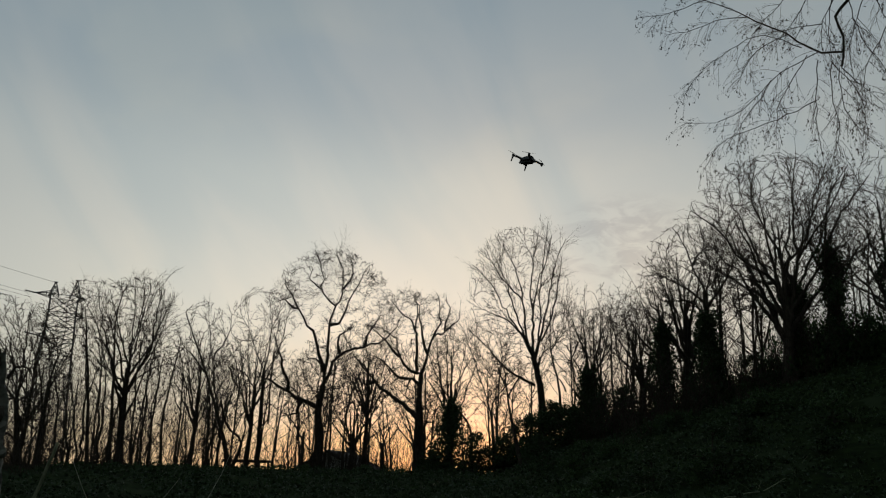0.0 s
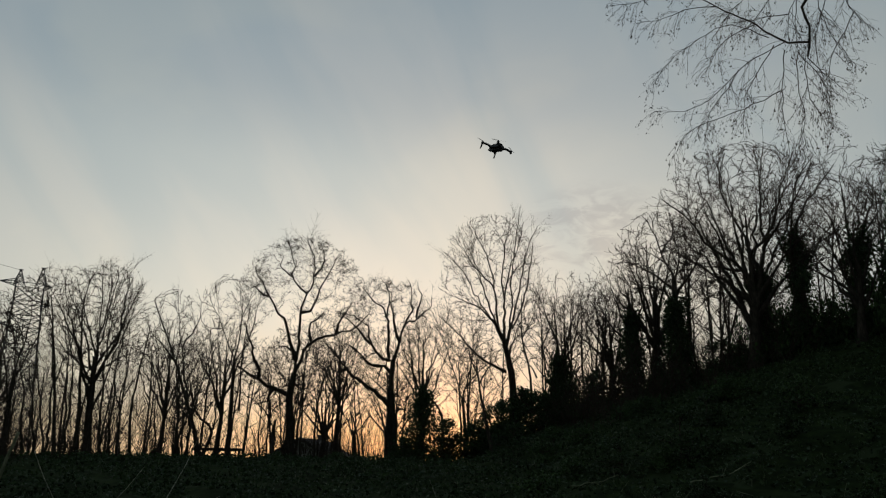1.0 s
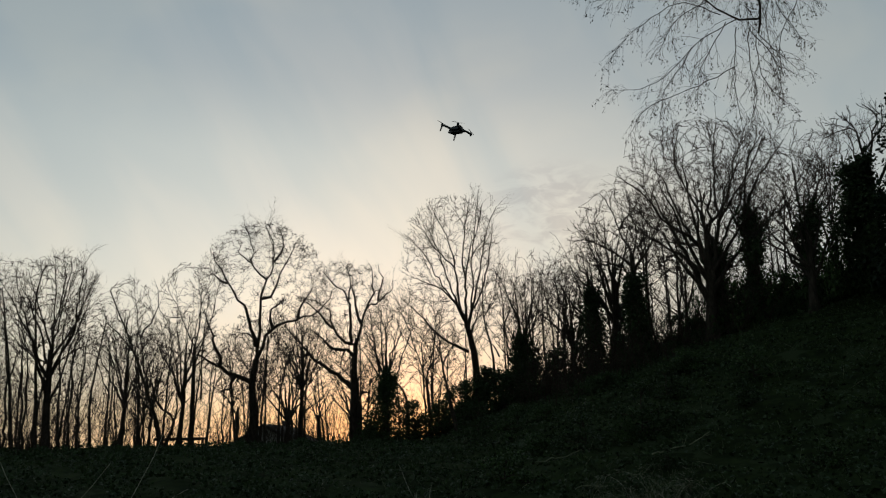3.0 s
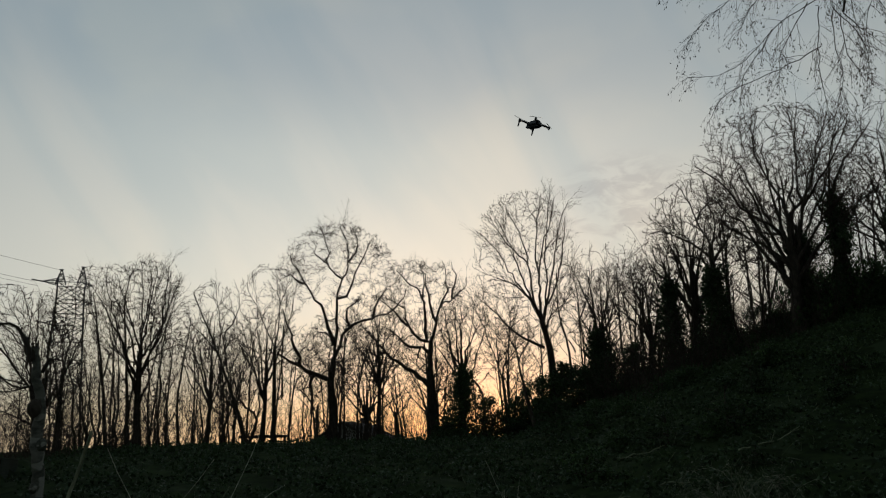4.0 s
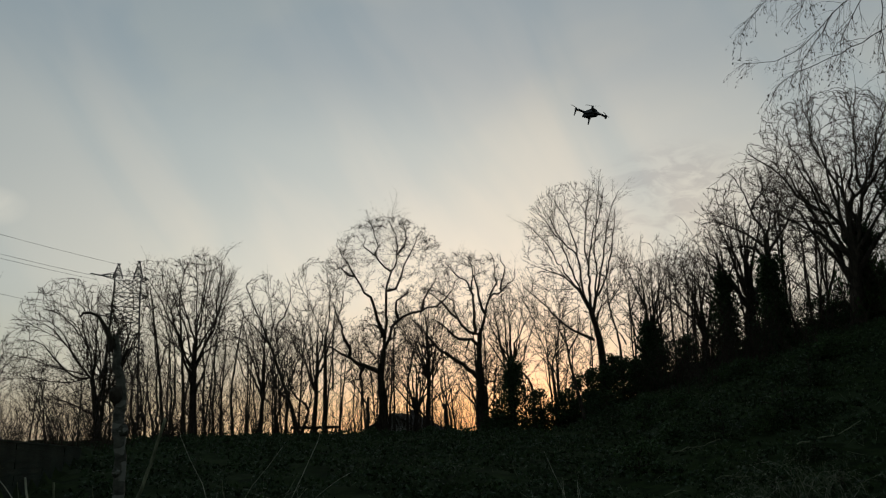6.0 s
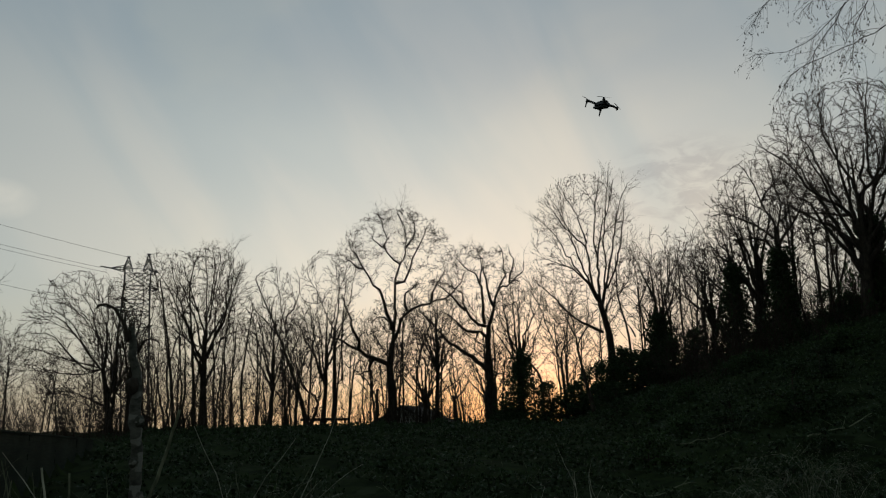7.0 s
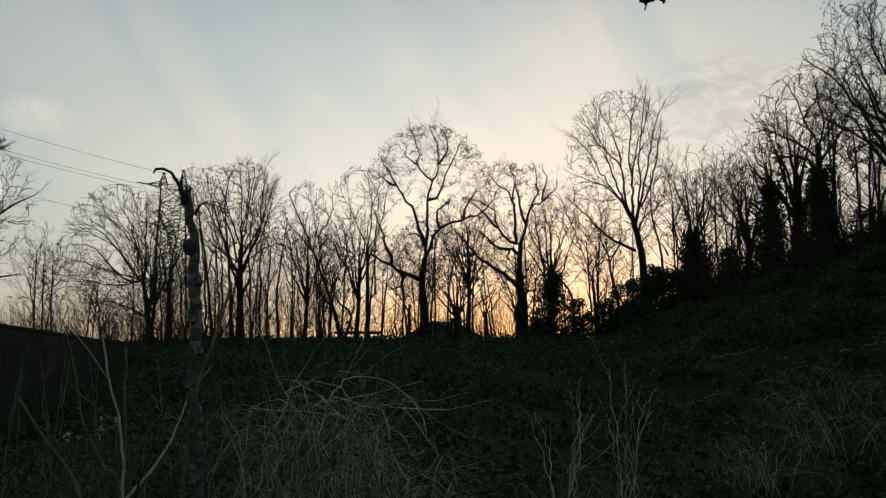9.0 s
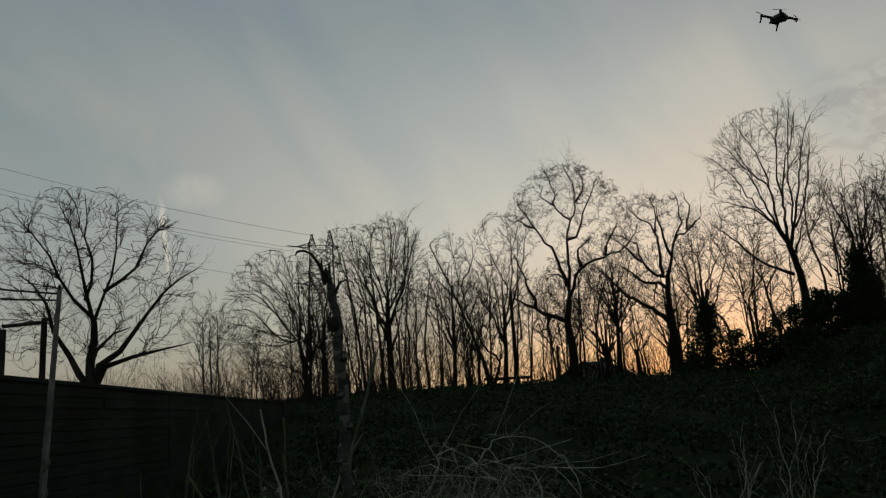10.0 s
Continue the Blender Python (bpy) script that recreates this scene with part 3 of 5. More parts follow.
tree("bare tree with several slim stems on the hillside", (9.12, 57.28, 7.29), 0.128,
     [[0, 0, -0.21, 1.74, -0.63, 3.74, -0.63, 6.67], [1, -0.9, 0.85, 3.22, 0.71, 5.91, 0.25, 7.29], [-0.63, 3.74, 0.09, 4.82, 0.44, 6.83], [0.85, 3.22, 1.64, 5.18, 2.01, 7.41], [0.38, 0.85, -0.1, 1.74, -1.14, 2.44]], "thin", 21)
tree("cluster of slim bare stems on the hillside", (12.52, 55.61, 5.78), 0.112,
     [[0, 0, -0.06, 4.42, -0.02, 7.68], [0.83, 0.17, 0.47, 4.6, 0.36, 7.21], [1.65, 0.34, 1.21, 4.77, 1.01, 7.38], [0.57, 2.05, 1.84, 4.94, 2.21, 6.86], [-0.06, 4.42, -0.7, 7.07, -0.78, 8.84]], "thin", 22)
tree("bare tree with its trunk wrapped in dark ivy", (10.48, 53.99, 4.91), 0.24,
     [[0, 0, 0.14, 2.81, -0.09, 5.72, -0.26, 7.63], [0.09, 4.05, 0.85, 6.08, 1.11, 8.18], [-0.02, 5.3, -0.72, 7.02, -1.24, 8.55], [0.16, 3.63, 1.1, 5.44, 1.55, 7.3]], "thin", 23, ivy=(0.2, 4.6, 1.15, 5500))
tree("bare tree with a thick column of ivy", (13.62, 48.11, 4.61), 0.272,
     [[0, 0, 0.21, 3.42, 0.38, 6.57, 0.34, 8.1], [0.31, 5.26, -0.41, 6.83, -0.84, 8.21], [0.34, 5.63, 1.05, 7.08, 1.01, 8.61], [0.34, 6.2, 0.05, 7.93, -0.21, 9.12], [0.26, 4.33, -0.87, 5.72, -1.83, 7.33]], "fan", 24, ivy=(0, 5.2, 1.15, 7000))
tree("spreading bare tree with an ivy-covered trunk on the hillside", (15.14, 43.44, 6.86), 0.288,
     [[0, 0, -0.06, 2.48, 0.01, 4.72, 0.01, 5.47], [0.05, 5.17, -0.62, 6.93, -1.07, 8.24, -1.56, 9.26], [0.06, 4.56, 1.1, 5.81, 1.67, 7.27], [0.04, 5.32, 0.35, 6.66, 0.08, 8.25], [0.01, 4.72, -1.02, 5.74, -2.54, 6.54, -3.29, 6.46], [-0.62, 6.93, 0.05, 7.94, -0.09, 9.38], [0.06, 3.66, -0.69, 4.79, -2.25, 4.95]], "fan", 25, ivy=(0, 5, 1.35, 7000))
tree("large bare tree with a wide fan crown on the hillside", (19.06, 40.76, 7.09), 0.4,
     [[0, 0, -0.15, 2.78, -0.13, 4.19, -0.18, 5.06], [-0.21, 4.34, -1.36, 5.51, -2.56, 6.73, -3.63, 8.27, -5.04, 9.76], [-0.22, 4.77, -0.51, 6.12, -0.88, 7.36, -1.61, 9.15, -1.84, 10.73, -1.41, 12.06], [-0.16, 4.91, 0.16, 6.31, 0.14, 8.23, 0.27, 10.32, 0.63, 12.25], [-1.14, 5.19, -2.42, 5.52, -3.37, 5.5], [-0.51, 6.12, 0.4, 7.15, 1.13, 8.95, 1.59, 10.51, 2.13, 11.69], [-1.36, 5.51, -1.96, 7.24, -2.46, 8.84, -2.97, 10.48]] +
     [[0.16, 6.31, 0.95, 7.5, 2.2, 9.35, 2.9, 10.85]], "broom", 26, ivy=(0, 4.4, 0.8, 4200), shape=(-5.5, 3.6, 3.4, 12.6))
tree("large bare many-stemmed tree with some ivy on the hillside", (21.30, 40.77, 7.58), 0.336,
     [[0, 0, -0.24, 3.23, -0.33, 5.41, -0.39, 6.89], [-0.33, 5.41, -0.34, 7.78, 0.18, 9.79, 1.14, 11.19], [-0.15, 4.37, 0.51, 5.56, 1.23, 6.31, 2.03, 6.75], [-0.37, 6.59, 0.36, 8.24, 1.28, 9.41, 2.05, 10.45], [-0.31, 5.11, -1.07, 6.12, -1.27, 7.65], [-1.14, 0.67, -0.67, 2.86, -0.4, 4.4]], "fan", 27, ivy=(0, 6, 0.85, 5000))
tree("bare tree with ivy on its forked stems", (23.42, 39.69, 8.92), 0.208,
     [[0, -0, 0.11, 2.89, 0.35, 4.35, 0.87, 5.78], [0.33, 4.14, -0.08, 5.92, 0, 7.45], [0.87, 5.78, 1.18, 6.82, 0.88, 7.53], [0.58, 4.96, 1.47, 6.12, 1.97, 7.13], [0.44, 4.55, 1.21, 5.51, 0.23, 6.97]], "fan", 28, ivy=(0, 5, 0.9, 4500))
tree("large ivy-smothered tree with bare upper limbs", (23.98, 34.60, 6.56), 0.32,
     [[0, 0, 0.03, 3.24, -0.31, 6.3, -0.31, 8.25], [-0.13, 5.13, -0.02, 8.59, -0.34, 10.05, -1.6, 9.7], [-0.05, 5.12, 0.31, 8.52, 0.86, 10.19, 0.31, 11.12], [0.44, 6.95, 1.17, 8.75, 1.82, 9.98], [-0.02, 8.59, 0.76, 9.42, 1.58, 10.63]], "fan", 29, ivy=(0, 6.6, 2.2, 12000))
tree("small bent bare tree on the hillside", (24.40, 36.73, 8.57), 0.128,
     [[0, -0, -0.33, 0.8, -0.57, 1.61, -0.11, 2.53], [0.02, 0.19, 0.39, 1.69, 0.54, 2.84]], "bare", 30)
tree("bare tree with many upright limbs on the bank", (-19.22, 51.53, 2.33), 0.288,
     [[0, 0, -0.11, 3.42, -0.16, 5.93], [-0.16, 5.93, -0.88, 8.11, -1.84, 10.86], [-0.16, 5.93, -0.17, 8.87, -0.41, 11.81], [-0.15, 5.75, 0.35, 8.89, 0.55, 11.56], [-0.17, 3.78, 0.83, 6.68, 1.56, 9.32, 2.12, 10.87], [-0.19, 3.07, -1.39, 6.63, -2.55, 8.79, -3.3, 10.04], [-0.18, 4.49, -0.72, 6.65, -2.31, 10.28]] +
     [[-0.15, 5.21, 1.27, 8.18, 1.46, 11.22], [-0.14, 3.42, -0.96, 5.2, -2.58, 6.97], [-0.16, 4.85, -0.01, 7.4, 0.27, 10.4, 0.01, 11.72], [-0.15, 4.13, -1.2, 6.27, -2.04, 8.81, -2.52, 10.83], [-0.14, 4.49, 0.98, 7.05, 1.19, 9.68, 1.26, 11.59]], "broom", 31, shape=(-3.1, 3.0, 2.6, 11.95))
tree("bare tree with a wide domed crown", (-23.85, 48.51, 1.98), 0.24,
     [[0, 0, -0.44, 2.55, -0.7, 3.93], [-0.7, 3.93, -2.5, 4.42, -4.11, 4.9, -5.54, 5.38], [-0.57, 3.59, -1.58, 4.96, -3.34, 7.01, -4.73, 6.78], [-0.62, 3.76, -0.98, 5.68, -2.06, 7.05, -3.29, 8.42], [-0.63, 3.94, -0.49, 5.69, -0.92, 7.1, -1.5, 9.23], [-0.59, 3.76, -0.07, 4.29, 0.07, 7.14, 0.26, 9.32], [-0.2, 1.53, -2.35, 2.54, -3.6, 2.54]] +
     [[-1.58, 4.96, -2.67, 6.68, -4.03, 7.68], [-0.98, 5.68, -1.6, 7.43, -2.37, 9], [-0.7, 3.93, -2, 4.09, -3.73, 5.95, -5.14, 6.08], [-0.62, 3.76, -1.36, 6.37, -2.76, 7.73, -3.73, 7.87], [-0.66, 3.94, -0.67, 6.75, -0.69, 8.55, -0.43, 9.65], [-0.7, 3.93, -2.43, 3.57, -4.18, 3.88, -5.58, 4.2]], "broom", 32, shape=(-5.8, 1.3, 1.0, 10.0))
tree("bare tree with upright stems beside a domed one", (-22.57, 48.01, 2.19), 0.208,
     [[0, 0, -0.04, 2.63, 0.02, 4.71], [0.02, 4.71, 0.12, 6.82, -1.15, 8.55], [-0.03, 4.01, 0.8, 6.49, 1.2, 8.3], [-0.02, 4.36, 0.41, 7.54, 0.27, 9.71], [-0.04, 2.63, -0.61, 5.39, -1.57, 7.46]], "fan", 33)
tree("clump of slim bare stems on the bank", (-20.49, 50.01, 2.10), 0.128,
     [[0, -0, -0.5, 4.22, -1.05, 7.84, -1.4, 9.68], [0.51, -0.01, 0.46, 4.23, -0.04, 7.13, -0.5, 9.34], [1.02, -0.01, 1.33, 4.24, 2.08, 7.19], [-0.51, 0.01, -1.21, 3.5, -1.72, 6.36], [2.4, -0.03, 2.74, 4.26, 3.17, 6.85], [1.75, 2.81, 2.5, 5.72, 3.46, 8.74], [-0.5, 4.22, 0.16, 6.77, 0.2, 9.37]], "thin", 34)
tree("bare tree with long leaning limbs", (-13.37, 55.41, 2.56), 0.176,
     [[0, 0, -1.04, 3.24, -2.07, 5.92, -2.86, 7.86, -3.78, 9.9], [-1.04, 3.24, -1.69, 6.78, -2.38, 10.81], [-2.07, 5.92, -3.87, 7.93, -4.3, 9.1], [-1.69, 6.78, -0.72, 9.16, -0.96, 10.56], [-0.46, 1.61, -1.63, 3.32, -1.9, 5.23]], "fan", 35)
tree("dead forked tree leaning on its neighbour", (-13.31, 56.45, 2.57), 0.128,
     [[0, 0, 0.41, 1.55, -0.73, 2.72, -1.43, 5.33], [0.41, 1.55, 1.37, 2.97, 2.43, 4.33], [0.48, 1.63, 0.47, 4.93, -0.17, 6.92]], "bare", 36)
tree("dark bare tree with crowded upright limbs", (-11.76, 56.80, 2.54), 0.208,
     [[0, -0, -0.04, 3.39, -0.08, 6.47], [-0.08, 6.47, -1.03, 8.57, -2.08, 10.61], [-0.08, 6.47, 0.21, 9.4, -0.12, 11.68], [-0.01, 5.36, 0.95, 8.59, 1.38, 11.16], [-1.03, 8.57, -2.21, 8.56, -2.63, 9.37], [0.47, 2.99, 0.44, 6.15, 0.71, 10.23], [0.21, 9.4, 1.09, 11.49, 1.28, 12.34]], "fan", 37)
tree("slim young bare tree", (-10.78, 56.99, 2.52), 0.096,
     [[0, 0, 0.28, 3.39, 0.41, 5.37], [0.28, 3.39, 1, 5.37, 1.17, 6.98]], "thin", 38)
tree("slim young bare tree", (-17.29, 56.41, 2.60), 0.096,
     [[0, -0, 0.06, 3.44, -0.16, 6.59], [0.06, 3.44, -0.86, 5.39, -1.31, 6.97], [0.01, 4.61, 0.82, 6.2, 1.15, 7.41]], "thin", 39)
tree("slim young bare tree", (-18.26, 54.00, 2.53), 0.096,
     [[0, 0, 0, 3.37, 0.18, 6.77], [0, 3.37, 0.8, 5.25, 1.26, 7.17], [-0.02, 2.26, -0.62, 4.86, -0.91, 6.75]], "thin", 40)
tree("slim young bare tree", (-15.09, 56.00, 2.54), 0.104,
     [[0, 0, -0.04, 3.03, -0.3, 5.75], [-0.04, 3.03, -1.15, 5.36, -1.6, 6.92], [-0.07, 3.8, 0.73, 5.75, 1.06, 7.35]], "thin", 41)
tree("slim young bare tree", (-4.35, 58.84, 2.37), 0.104,
     [[0, 0, -0.01, 3.1, 0.26, 6.37], [-0.01, 3.1, -0.98, 5.56, -1.8, 7.23], [0.07, 3.91, 1.5, 5.93, 2.56, 7.16], [-0.02, 2.3, 1.46, 3.48, 2.1, 5.1]], "thin", 42)
tree("slim young bare tree", (-2.94, 58.93, 2.26), 0.096,
     [[0, 0, -0.3, 1.99, -0.85, 3.61], [-0.3, 1.99, 0.66, 3.17, 1.1, 4.79]], "thin", 43)
tree("clump of slim bare upright stems on the bank", (-19.75, 51.33, 2.44), 0.136,
     [[0, 0, -0.28, 4.37, -0.7, 8.72, -0.42, 10.9], [-2.33, 0.05, -2.9, 3.3, -3.46, 6.45], [-1.69, 0.04, -1.79, 3.65, -2.42, 7.92, -2.89, 9.73], [-0.88, 0.02, -1.01, 4.36, -1.59, 7.95], [1.77, -0.04, 1.73, 3.67, 1.9, 6.95, 2.46, 9.6], [1.26, -0.03, 1.03, 5.1, 1.09, 8.79, 1.48, 11.39], [-2.97, 0.06, -3.4, 3.65, -4.11, 6.44, -4.9, 8.27]], "thin", 44)
tree("clump of slim bare stems on the bank", (-17.52, 54.24, 2.58), 0.112,
     [[0, 0, -0.15, 2.94, 0.17, 5.96, 0.43, 8.28], [1.54, 0.04, 1.28, 3.31, 0.72, 5.96], [3.54, -0, 3.63, 2.92, 4.31, 5.22, 4.62, 7.59], [-0.6, 0.01, -0.94, 2.94, -0.7, 5.19, -1.2, 7.85]], "thin", 45)
tree("clump of slim bare stems on the bank", (-6.15, 58.68, 2.42), 0.112,
     [[0, -0, 0, 3.09, 0.41, 5.52, 1.04, 7.17], [-3.78, 0.17, -3.83, 3.17, -3.25, 5.58], [0.88, -0.02, 0.9, 3.48, 0.01, 5.94, -0.41, 8.86], [3.02, -0.07, 2.45, 3.05, 2.67, 5.08]], "thin", 46)
tree("clump of slim bare stems on the hillside", (17.56, 42.52, 6.82), 0.128,
     [[0, 0, 0.07, 1.7, 0.5, 3.1, 0.78, 4.38], [-0.78, 0.06, -0.79, 2.36, -0.89, 3.83, -1.17, 5.06], [0.77, -0.06, 0.81, 1.35, 0.57, 2.66], [-1.6, -0.16, -1.72, 1.28, -1.68, 2.88, -1.84, 3.94], [-0.19, 0.58, -0.29, 2.02, 0, 3.44, -0.19, 5.24]], "thin", 47)
tree("clump of slim bare stems on the hillside", (21.85, 39.34, 7.33), 0.128,
     [[0, 0, 0.03, 1.86, -0.27, 3.13, -0.22, 4.36], [0.38, 0.22, 0.64, 2.05, 0.48, 3.43, 0.94, 5.01], [0.94, 0.17, 0.94, 1.75, 1.28, 3.31, 1.13, 4.7]], "thin", 48)
tree("bare many-limbed tree standing on the terrace behind the wall", (-14.34, 16.81, 2.31), 0.16,
     [[0, 0, 0, 0.63, 0.03, 1.57], [0.03, 1.57, 0.22, 2.23, 0.47, 3.46, 0.54, 4.63], [0.02, 1.52, -0.19, 2.12, -0.47, 3.64, -0.86, 4.55], [0.03, 1.62, -0.42, 2.12, -0.8, 2.62, -1.28, 3.62, -1.83, 4.2], [0.08, 0.24, 0.62, 0.82, 1.36, 1.82, 1.84, 2.55, 2.54, 2.98], [0.17, 0.24, 0.9, 0.66, 1.86, 0.84, 2.35, 0.98], [0.23, 2.33, 0.95, 2.95, 1.52, 4.03, 1.92, 4.15]] +
     [[-0.05, 0.05, -0.37, 0.45, -0.74, 1.04, -1.13, 2.12, -1.77, 2.81], [-0.19, 2.12, -0.08, 3.04, -0.27, 4.9], [0.01, 0.44, 0.33, 1.22, 0.89, 1.41]], "elder", 49, shape=(-3.0, 2.55, 0.4, 5.05))


# ---- more of the wood: young trees behind, evergreens, thickets ----
def young_tree(seed, height, spread, lean):
    """The limbs of a plain young tree, as bends (across, up)."""
    r = random.Random(seed)
    limbs = [[0, 0, lean * 0.3, height * 0.25, lean * 0.6, height * 0.55, lean, height * 0.8]]
    for i in range(6):
        h = height * (0.22 + 0.1 * i)
        side = 1 if i % 2 else -1
        u = lean * h / height
        limbs.append([u, h, u + side * spread * r.uniform(0.3, 0.5), h + height * r.uniform(0.12, 0.2), u + side * spread * r.uniform(0.7, 1.0), h + height * r.uniform(0.28, 0.42)])
    return limbs


BACK = [tree("young bare tree at the back of the wood", (-10.0, 70.0, gz(-10, 70)), 0.085, young_tree(s, h, w, l), "back", 300 + s, group="young trees of the wood")
        for s, h, w, l in ((1, 9.0, 2.4, 0.5), (2, 8.0, 2.0, -0.7), (3, 10.0, 2.6, 0.2), (4, 7.0, 2.2, 0.9))]
rb = random.Random(5)
spots = [(rb.uniform(-31, 9), rb.uniform(61, 76)) for _ in range(26)] + [(-17 + 1.55 * i + rb.uniform(-0.7, 0.7), rb.uniform(56, 66)) for i in range(17)] + [(-31 + 0.75 * i + rb.uniform(-0.6, 0.6), rb.uniform(42, 54)) for i in range(15)] + \
        [(10 + 2.2 * i + rb.uniform(-0.8, 0.8), rb.uniform(52, 60) - 1.2 * i) for i in range(9)] + \
        [(13 + 1.6 * i + rb.uniform(-0.6, 0.6), rb.uniform(44, 52) - 0.7 * i) for i in range(10)] + \
        [(11 + 0.8 * i + rb.uniform(-0.4, 0.4), rb.uniform(52, 57) - 0.75 * i) for i in range(20)]
BACK[0].matrix_basis = pose(-27.5, 43.0, gz(-27.5, 43.0), 0, 0, 33) @ Matrix.Scale(0.55, 4)
for n, (bx, by) in enumerate(spots):
    k = rb.uniform(0.55, 0.75) if bx < -20 and by < 56 else rb.uniform(0.75, 1.15)
    copy = copy_thing(BACK[n % 4], pose(0, 0, 0))
    copy.matrix_basis = pose(bx, by, gz(bx, by) - 0.05, 0, 0, rb.uniform(0, 360)) @ Matrix.Scale(k, 4)


def domed(seed, height, spread, fork, count):
    """Limbs that fan out from a low fork and end on a rounded dome, as bends (across, up)."""
    r = random.Random(seed)
    limbs = [[0, 0, 0.1, fork * 0.6, 0.15, fork, 0.1, height * 0.66]]
    for i in range(count):
        f = -1 + 2 * (i + r.uniform(0.2, 0.8)) / count
        a = f * 1.22
        u, v = spread * 0.86 * math.sin(a), fork + (height * 0.84 - fork) * (0.22 + 0.78 * math.cos(a)) * r.uniform(0.85, 1.0)
        h = fork * r.uniform(0.55, 1.15)
        limbs.append([0.1, h, u * 0.36 + r.uniform(-0.15, 0.15), h + (v - h) * 0.42, u * 0.74, h + (v - h) * 0.76, u, v])
    return limbs


for s, (x, y), h, w, k, n in ((11, (18.0, 40.2), 11.6, 4.9, 3.0, 11), (12, (15.2, 47.7), 11.2, 3.3, 3.0, 9), (13, (21.4, 36.2), 7.4, 3.2, 2.0, 8), (14, (13.8, 53.3), 9.4, 2.8, 2.6, 7), (15, (-5.9, 61.7), 7.6, 3.0, 1.8, 8), (16, (-0.9, 64.0), 7.6, 2.8, 1.8, 8), (17, (11.8, 60.9), 8.0, 2.6, 2.0, 7),
                              (18, (-17.3, 60.0), 12.4, 2.8, 4.0, 8), (19, (-13.7, 62.0), 13.0, 3.0, 4.2, 8), (20, (-5.2, 64.5), 13.2, 2.8, 4.4, 8), (21, (1.4, 64.0), 14.6, 3.3, 4.6, 8), (22, (11.4, 58.0), 9.6, 2.6, 3.2, 7), (23, (14.8, 52.0), 8.2, 2.8, 2.6, 7), (24, (-27.6, 56.0), 10.8, 3.2, 3.0, 8)):
    tree("broad bare tree with a rounded crown of fine twigs", (x, y, gz(x, y)), (0.05 if s < 18 else 0.03) * h ** 0.8, domed(s, h, w, k, n), "dome", 700 + s, group="domed trees of the wood")


def evergreen(name, label, at, height, radius, count, mat, shape, seed, leaf=0.16, category="shrub", group=""):
    """A dense evergreen: stem, and leaves gathered in clumps within a tapering, uneven outline."""
    rng = np.random.default_rng(seed)
    x, y = at
    ob = thing(name, (x, y, gz(x, y)), label, category, group)
    stem = np.array([[[0, 0, -0.2], [0.05, 0, height * 0.4], [0.0, 0.05, height * 0.9]]])
    placed("stem", tube_mesh("stem", [(stem, np.array([[0.12, 0.08, 0.03]]) * height / 5)], BARK, 7), ob)
    clumps = max(12, count // 90)
    h = height * (0.03 + 0.97 * rng.random(clumps) ** 1.5)
    wide = radius * (np.clip(1 - h / height, 0, 1) ** shape * 0.95 + 0.08) * rng.uniform(0.65, 1.15, clumps)
    a = rng.random(clumps) * 2 * math.pi
    c = np.stack([np.cos(a) * wide, np.sin(a) * wide, h], 1)
    inner = c * np.array([0.45, 0.45, 1.0])
    c = np.concatenate([c, inner])
    who = rng.integers(0, len(c), count)
    p = c[who] + rng.normal(size=(count, 3)) * np.array([0.16, 0.16, 0.13]) * radius
    p[:, 2] = np.abs(p[:, 2])
    tips = np.stack([np.stack([np.zeros(len(c)), np.zeros(len(c)), c[:, 2] * 0.8], 1), c], 1)
    tagged(placed("branchwork", tube_mesh("branchwork", [(tips, np.full((len(c), 2), 0.02))], TWIG, 3), ob), kind="stuff")
    placed("foliage", leaves("foliage", rng, p, leaf, mat), ob)
    return ob


evergreen("holly_tree", "dark conical holly among bare trunks on the bank", (1.45, 56.6), 4.8, 2.0, 8200, IVY, 1.1, 41, category="holly")
evergreen("holly_tree", "dark bushy holly beside the tall beech", (8.1, 55.2), 3.4, 1.4, 4200, IVY, 0.5, 42, category="holly")
evergreen("holly_tree", "dark bushy holly beside the tall beech", (6.9, 56.4), 3.0, 1.2, 3200, IVY, 0.5, 43, category="holly")
evergreen("conifer", "dark dense conifer on the hillside", (24.9, 32.0), 9.0, 2.3, 13000, NEEDLE, 0.7, 44, 0.22, "conifer")
evergreen("conifer", "dark dense conifer on the hillside", (27.6, 32.5), 8.0, 2.8, 11000, NEEDLE, 0.7, 45, 0.22, "conifer")

for n, (hx, hy, hh, hw) in enumerate(((3.3, 57.5, 3.0, 1.3), (5.0, 57.0, 2.4, 1.4), (8.9, 55.8, 3.2, 1.4), (9.6, 54.2, 2.6, 1.3), (0.2, 58.2, 1.8, 1.0), (6.0, 55.6, 2.8, 1.4), (7.4, 54.0, 2.4, 1.5), (9.4, 53.0, 2.8, 1.3), (10.9, 52.2, 2.6, 1.4), (12.1, 50.8, 2.6, 1.3))):
    evergreen("holly_tree", "dark bushy young holly under the bare trees", (hx, hy), hh, hw, 3000, IVY, 0.6, 240 + n, category="holly", group="young hollies")

